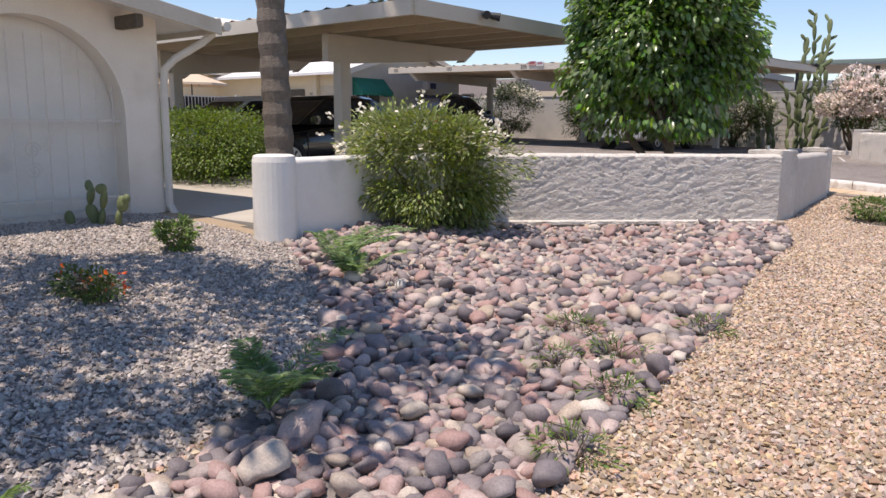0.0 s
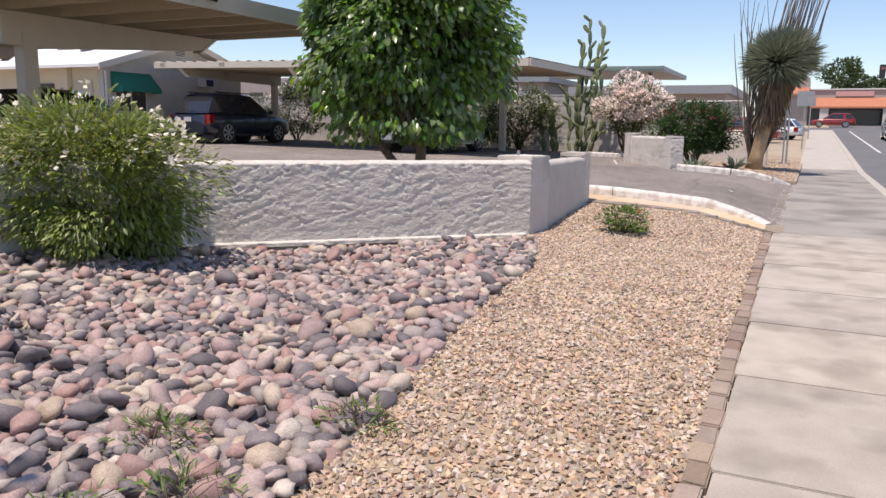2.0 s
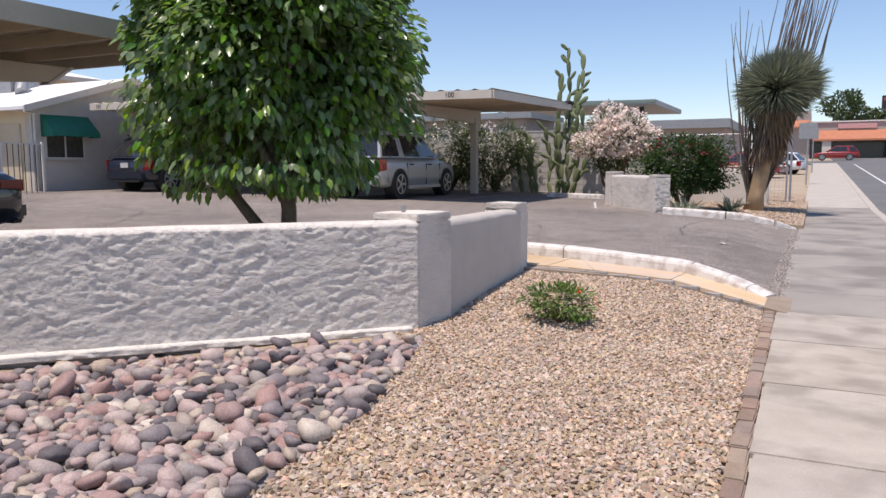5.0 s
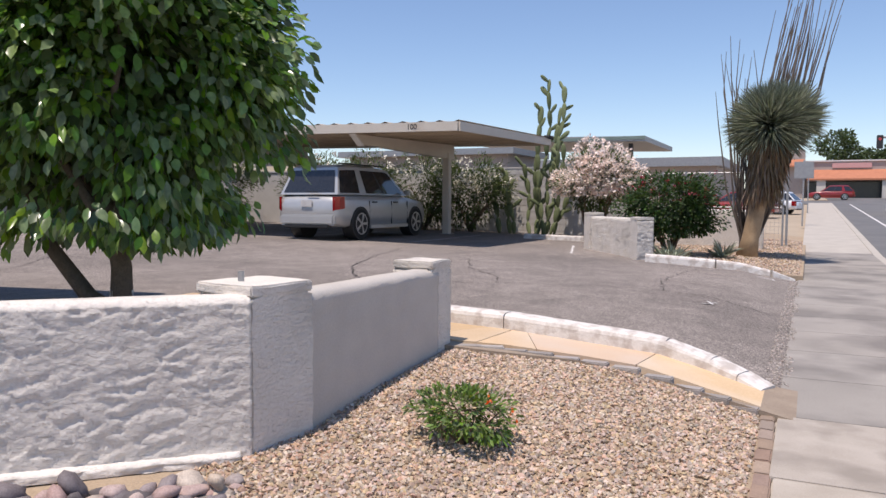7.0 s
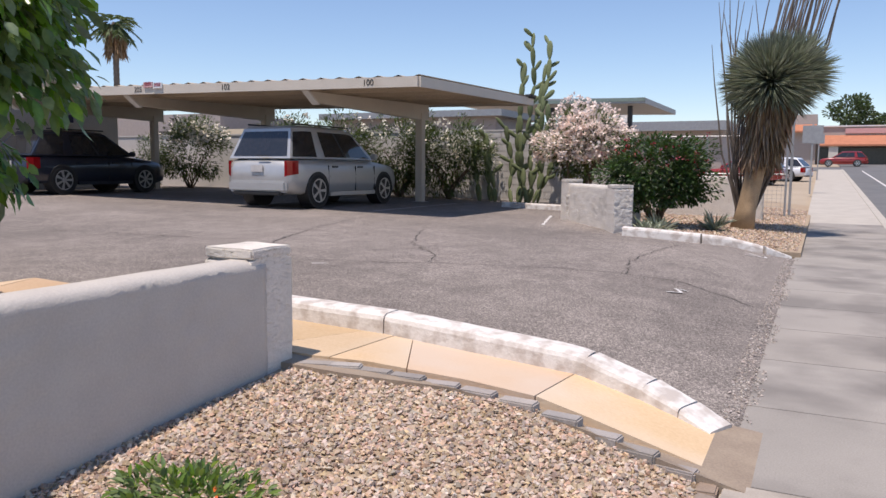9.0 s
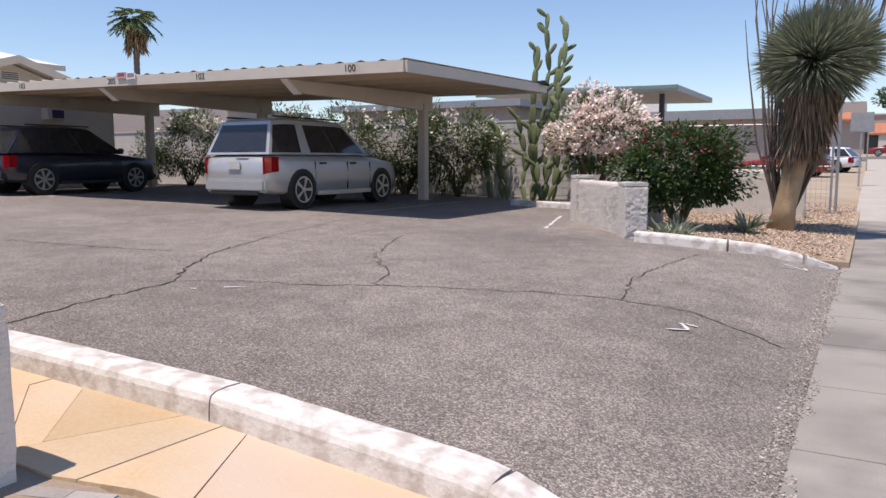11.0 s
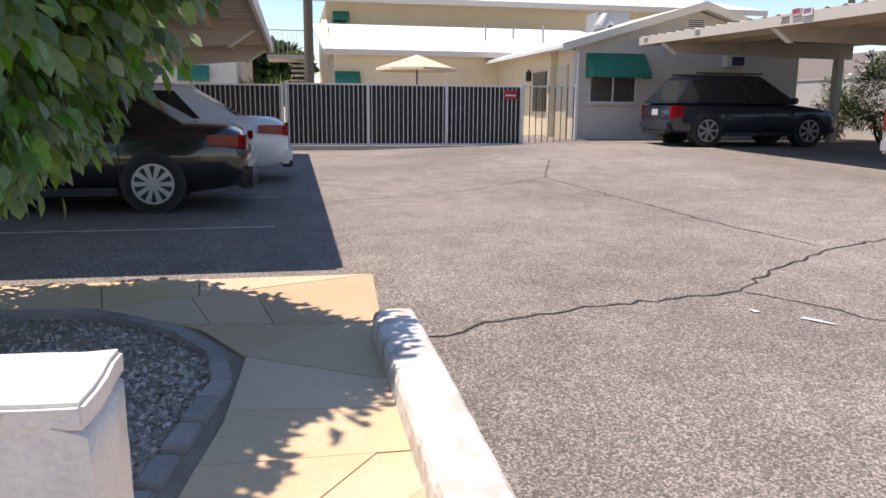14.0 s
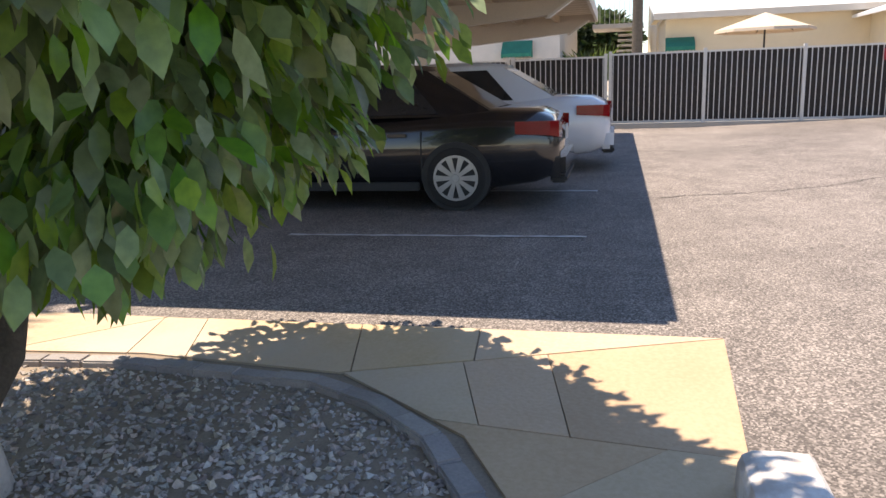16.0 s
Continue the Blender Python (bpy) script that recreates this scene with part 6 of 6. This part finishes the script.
def street_sign(label, x, y, h, w, hh, zc):
    s = thing("street_sign", label, "sign", at=(x, y, max(0.1, float(rise(y)) - 0.02)))
    part("pole", box(-0.035, -0.035, 0.0, 0.035, 0.035, h, 0.006), GALV, s)
    part("plate", box(-w / 2, -0.06, zc - hh / 2, w / 2, -0.045, zc + hh / 2, 0.005), GALV, s)
    return s


street_sign("grey metal street sign on a steel pole", -0.81, 32.3, 3.3, 0.12, 0.5, 3.0)
street_sign("square grey traffic sign seen from behind", -0.47, 45, 3.0, 0.8, 0.75, 2.55)
street_sign("small metal sign on a pole by the sidewalk", -0.3, 60, 2.8, 0.6, 0.6, 2.5)
sig = thing("traffic_light", "distant dark traffic light above the junction", "traffic light", at=(6.2, 98, 0))
part("mast", tube([(6, 0, -0.2), (6, 0, 8.0), (0, 0, 8.4)], 0.12, 8), GALV, sig)
part("signal_head", box(-0.3, -0.2, 7.2, 0.3, 0.2, 8.6, 0.05), BLACKPL, sig)
part("red_lens", tube([(0, -0.22, 8.2), (0, -0.2, 8.2)], 0.16, 12), REDLAMP, sig)
link = thing("chain_link_fence", "grey steel mesh fence behind the low wall", "fence")
for k in range(6):
    part("post", tube([(-4.4 + 0.7 * k, 31.5, 0), (-4.4 + 0.7 * k, 31.5, 2.4)], 0.03, 8), GALV, link)
for z in (1.3, 2.35):
    part("rail", tube([(-4.4, 31.5, z), (-0.9, 31.5, z)], 0.02, 6), GALV, link)
mesh_bm = bmesh.new()
for k in range(30):
    box(-4.4 + 0.117 * k, 31.49, 0.2, -4.395 + 0.117 * k, 31.495, 2.35, bm=mesh_bm)
    if k < 20:
        box(-4.4, 31.498, 0.2 + 0.107 * k, -0.9, 31.502, 0.205 + 0.107 * k, bm=mesh_bm)
part("wire_mesh", mesh_bm, GALV, link)
umb = thing("patio_umbrella", "open beige patio umbrella in the courtyard", "umbrella", at=(-26, 16.45, 0.6))
part("pole", tube([(0, 0, 0), (0, 0, 2.5)], 0.025, 8), BLACKPL, umb)
part("base", tube([(0, 0, 0), (0, 0, 0.08)], 0.25, 16), BLACKPL, umb)
cb = bmesh.new()
rim = [cb.verts.new((1.32 * math.cos(k * math.tau / 8), 1.32 * math.sin(k * math.tau / 8), 2.12)) for k in range(8)]
rim2 = [cb.verts.new((1.34 * math.cos(k * math.tau / 8), 1.34 * math.sin(k * math.tau / 8), 2.04)) for k in range(8)]
apex = cb.verts.new((0, 0, 2.56))
for k in range(8):
    cb.faces.new((rim[k], rim[(k + 1) % 8], apex))
    cb.faces.new((rim2[k], rim2[(k + 1) % 8], rim[(k + 1) % 8], rim[k]))
part("canopy", cb, CANVAS, umb)
for k in range(8):
    part("rib", tube([(0, 0, 2.5), (1.3 * math.cos(k * math.tau / 8), 1.3 * math.sin(k * math.tau / 8), 2.1)], 0.01, 5), BLACKPL, umb)
pole = thing("utility_pole", "dark wooden utility pole in the courtyard", "pole", at=(-27, 13.05, 0.5))
part("shaft", tube([(0, 0, 0), (0, 0, 9)], [0.17, 0.13], 12), BARK, pole)
chip = bmesh.new()
bmesh.ops.create_icosphere(chip, subdivisions=1, radius=0.03)
for v in chip.verts:
    v.co.z *= 0.6
    v.co += Vector((noise.noise(v.co * 40), noise.noise(v.co * 31), 0)) * 0.008
ch = part("stone_chip", chip, KERBW)
ch.location = (-2.42, 13.3, float(lot_top(-2.42, 13.3)) + 0.014)
tagged(ch, "small white stone chip lying on the asphalt", "stone")

# ---- pieces: sidewalk panels, bricks, flagstones, blocks, stones, gravel ----
panel_mesh = mesh_from("panel", box(-0.882, -0.615, -0.05, 0.882, 0.615, 0.03, 0.005), CONCRETE)
old_panel_mesh = mesh_from("panel", box(-0.882, -0.617, -0.05, 0.882, 0.617, 0.028, 0.003), OLDCONC)
for k in range(34):
    o = new("panel", panel_mesh if k < 13 else old_panel_mesh)
    o.parent = sidewalk
    y = 4.68 + 0.621 + 1.242 * (k - 7)
    o.location = (0.68 - 0.0161 * min(max(y - 3, 0.0), 9.0), y, 0.0)

edging = thing("brick_edging", "line of weathered bricks along the sidewalk", "edging", "", "structure")
brick_mesh = mesh_from("brick", box(-0.045, -0.1, -0.06, 0.045, 0.1, 0.035, 0.008), BRICK)
rnd = random.Random(5)
for k in range(68):
    o = new("brick", brick_mesh)
    o.parent = edging
    o.matrix_basis = pose(-0.25 - 0.0161 * max(0.0, -4.8 + 0.207 * k) + rnd.uniform(-0.006, 0.006), -1.8 + 0.207 * k, rnd.uniform(-0.008, 0.008), 0, rnd.uniform(-3, 3), rnd.uniform(-2, 2))
fill = part("edging_bed", box(-0.58, -8, -0.2, -0.352, 12.2, 0.006), TANSOIL, edging)
cdark = mesh_from("brick", box(-0.1, -0.045, -0.06, 0.1, 0.045, 0.02, 0.008), DARKBRICK)


def brick_line(points, parent, zf):
    total = 0.0
    for (ax, ay), (bx, by) in zip(points, points[1:]):
        L = math.hypot(bx - ax, by - ay)
        n = max(1, round(L / 0.208))
        for k in range(n):
            f = (k + 0.5) / n
            x, y = ax + (bx - ax) * f, ay + (by - ay) * f
            o = new("brick", cdark)
            o.parent = parent
            o.matrix_basis = pose(x, y, float(zf(x, y)) + rnd.uniform(-0.004, 0.006), 0, 0, math.degrees(math.atan2(by - ay, bx - ax)) + rnd.uniform(-2, 2))


planter_edge = thing("brick_edging", "curved grey brick edging round the planter", "edging", "", "structure")
brick_line([(-3.02, 12.05), (-3.3, 12.0), (-4.0, 12.13), (-4.4, 12.2), (-4.75, 12.14), (-5.1, 11.93), (-5.35, 11.65), (-5.5, 11.35), (-5.6, 10.4), (-5.5, 9.2)], planter_edge, lambda x, y: lot_z(x) + 0.012)
bed_edge = thing("brick_edging", "curved grey brick edging at the gravel's end", "edging", "", "structure")
brick_line([(-0.46, 12.1), (-1.0, 12.2), (-1.7, 12.25), (-2.3, 12.2), (-2.62, 12.1)], bed_edge, lambda x, y: lot_z(x) - 0.012)

flags = thing("flagstone_path", "buff flagstone path with irregular joints", "path", "", "structure")


def split(poly, size, rndm, out):
    area = abs(sum(poly[i][0] * poly[(i + 1) % len(poly)][1] - poly[(i + 1) % len(poly)][0] * poly[i][1] for i in range(len(poly)))) / 2
    if area < size * rndm.uniform(0.6, 1.6):
        out.append(poly)
        return
    cx, cy = sum(p[0] for p in poly) / len(poly), sum(p[1] for p in poly) / len(poly)
    far = max(poly, key=lambda p: (p[0] - cx) ** 2 + (p[1] - cy) ** 2)
    a = math.atan2(far[1] - cy, far[0] - cx) + math.pi / 2 + rndm.uniform(-0.6, 0.6)
    nx, ny = -math.sin(a), math.cos(a)
    A, B = [], []
    n = len(poly)
    for i in range(n):
        p, q = poly[i], poly[(i + 1) % n]
        dp, dq = (p[0] - cx) * nx + (p[1] - cy) * ny, (q[0] - cx) * nx + (q[1] - cy) * ny
        (A if dp >= 0 else B).append(p)
        if dp * dq < 0:
            f = dp / (dp - dq)
            m = (p[0] + (q[0] - p[0]) * f, p[1] + (q[1] - p[1]) * f)
            A.append(m)
            B.append(m)
    for s in (A, B):
        if len(s) >= 3:
            split(s, size, rndm, out)


rnd = random.Random(12)
stones = []
for reg in ([(-6.22, 13.02), (-6.22, 9.0), (-5.62, 9.0), (-5.72, 10.4), (-5.62, 11.4)], [(-6.22, 13.02), (-5.62, 11.42), (-5.15, 12.03), (-4.7, 12.28), (-4.3, 12.92), (-5.1, 12.96)], [(-4.3, 12.92), (-4.7, 12.28), (-4.0, 12.24), (-3.3, 12.12), (-3.02, 12.2), (-2.7, 12.93)], [(-2.7, 12.93), (-3.02, 12.2), (-2.62, 12.2), (-2.3, 12.3), (-1.7, 12.35), (-1.3, 12.33), (-1.25, 12.91)], [(-1.25, 12.91), (-1.3, 12.33), (-1.0, 12.3), (-0.37, 12.2), (-0.37, 12.68), (-0.75, 12.82)], [(-6.22, 9.0), (-6.22, 6.0), (-6.15, 6.9), (-6.1, 8.2), (-5.62, 9.0)]):
    split(reg, 0.42, rnd, stones)
for poly in stones:
    cx, cy = sum(p[0] for p in poly) / len(poly), sum(p[1] for p in poly) / len(poly)
    small = []
    for x, y in poly:
        d = math.hypot(x - cx, y - cy) + 1e-6
        k = max(0.5, 1 - 0.005 / d)
        small.append((cx + (x - cx) * k, cy + (y - cy) * k))
    part("flagstone", prism(small, -0.06, 0.012 + rnd.uniform(-0.002, 0.003), zf=lambda x, y: float(lot_z(x))), FLAG, flags)

block_mesh = mesh_from("block", box(-0.197, -0.012, -0.097, 0.197, 0.01, 0.097, 0.006), CMU)
for row in range(11):
    for k in range(12):
        o = new("block", block_mesh)
        o.parent = cmu
        o.location = (-9.7 + 0.4 * k + (0.2 if row % 2 else 0.0), 29.993, 0.42 + 0.2 * row)

# river stones
river = thing("river_stones", "dry creek bed of rounded pink and grey river stones", "stones", "", "structure")
shapes = []
for s in range(9):
    bm = bmesh.new()
    bmesh.ops.create_icosphere(bm, subdivisions=2, radius=1.0)
    a, b = random.Random(s).uniform(0.62, 0.85), random.Random(s + 50).uniform(0.42, 0.62)
    for v in bm.verts:
        v.co *= 1 + 0.42 * noise.noise(v.co * 1.1 + Vector((s * 7.0, 0, 0))) + 0.13 * noise.noise(v.co * 2.6 + Vector((0, s * 5.0, 0)))
        v.co.y *= a
        v.co.z *= b
    shapes.append(mesh_from("stone", bm, RIVER, smooth=True))
rs = np.random.default_rng(77)
placed = []
cells = {}
for tries in range(40000):
    x, y = rs.uniform(-6.1, -0.9), rs.uniform(-1.5, 9.6)
    if not rock_in(np.array(x), np.array(y)):
        continue
    r = 0.043 + 0.047 * rs.random() ** 2.0 + (0.05 if rs.random() < 0.02 else 0)
    if y > 6.5:
        r *= 0.95
    cx, cy = int(x / 0.25), int(y / 0.25)
    near = [p for i in (-1, 0, 1) for j in (-1, 0, 1) for p in cells.get((cx + i, cy + j), ())]
    if any((p[0] - x) ** 2 + (p[1] - y) ** 2 < (0.60 * (p[2] + r)) ** 2 for p in near):
        continue
    cells.setdefault((cx, cy), []).append((x, y, r))
    placed.append((x, y, r))
under = [(rs.uniform(-6.1, -0.9), rs.uniform(-1.5, 9.6), 0.06 + 0.03 * rs.random()) for _ in range(4500)]
under = [u for u in under if rock_in(np.array(u[0]), np.array(u[1]))]
singles = sorted(placed, key=lambda p: abs(p[1] - 4.2) + abs(p[0] + 2.0) * 0.6)[:300]
single_set = set(singles)
rest_v, rest_f, off = [], [], 0
base_arr = []
for me in shapes:
    v = np.array([v.co[:] for v in me.vertices])
    f = np.array([p.vertices[:] for p in me.polygons])
    base_arr.append((v, f))
for x, y, r in placed + [(a, b, -c) for a, b, c in under]:
    deep = r < 0
    r = abs(r)
    k = int(rs.integers(0, 9))
    z = float(bed_z(x, y)) + (r * rs.uniform(0.15, 0.75) if not deep else -r * 0.1)
    m = pose(x, y, z, rs.normal() * 22, rs.normal() * 22, rs.uniform(0, 360)) @ Matrix.Diagonal((r, r, r, 1))
    if (x, y, r) in single_set:
        o = new("stone", shapes[k])
        o.parent = river
        o.matrix_basis = m
    else:
        v, f = base_arr[k]
        M = np.array(m)
        rest_v.append(v @ M[:3, :3].T + M[:3, 3])
        rest_f.append(f + off)
        off += len(v)
rest = arrays("stone_rest", np.concatenate(rest_v), np.concatenate(rest_f), RIVERS, smooth=True)
rest.parent = river
tagged(rest, "", "", "", "stuff")

g = np.random.default_rng(90)
up = lambda x, y: bed_z(x, y) + 0.004
scatter_stones("gravel_near", tan_in, (-2.9, -1.0, -0.3, 8.0), 66000, 0.021, up, TANGRAVEL, g, bed, "loose tan gravel")
scatter_stones("gravel_far", tan_in, (-2.9, 8.0, -0.35, 12.6), 44000, 0.02, up, TANGRAVEL, g, bed, "loose tan gravel")
scatter_stones("gravel_grey", grey_in, (-8.4, -1.0, -2.2, 4.7), 90000, 0.022, lambda x, y: bed_z(x, y) + 0.01, GREYGRAVEL, g, bed, "loose grey gravel")
scatter_stones("gravel_dark", planter_in, (-6.2, 7.4, -2.85, 12.3), 34000, 0.021, lambda x, y: planter_z(x, y) + 0.006, DARKGRAVEL, g, planter, "loose dark gravel")
scatter_stones("gravel_north", in_poly([(-0.3, 22.1), (-2.8, 21.7), (-4.4, 23.9), (-5, 29), (-0.4, 40)]), (-5, 21.6, -0.3, 36), 26000, 0.03, lambda x, y: 0.1 + 0.13 * np.clip((-x - 0.3) / 2, 0, 1), TANGRAVEL, g, nbed, "loose tan gravel")
scatter_stones("edge_crumbs", lambda x, y: x < -0.31 - 0.05 * np.sin(y * 3.1) - 0.04 * np.sin(y * 11.0), (-0.47, 13.0, -0.28, 21.6), 2600, 0.011, lambda x, y: np.maximum(lot_top(x, y), 0.028) + 0.002, GREYGRAVEL, g, lot, "loose crumbs along the asphalt edge")
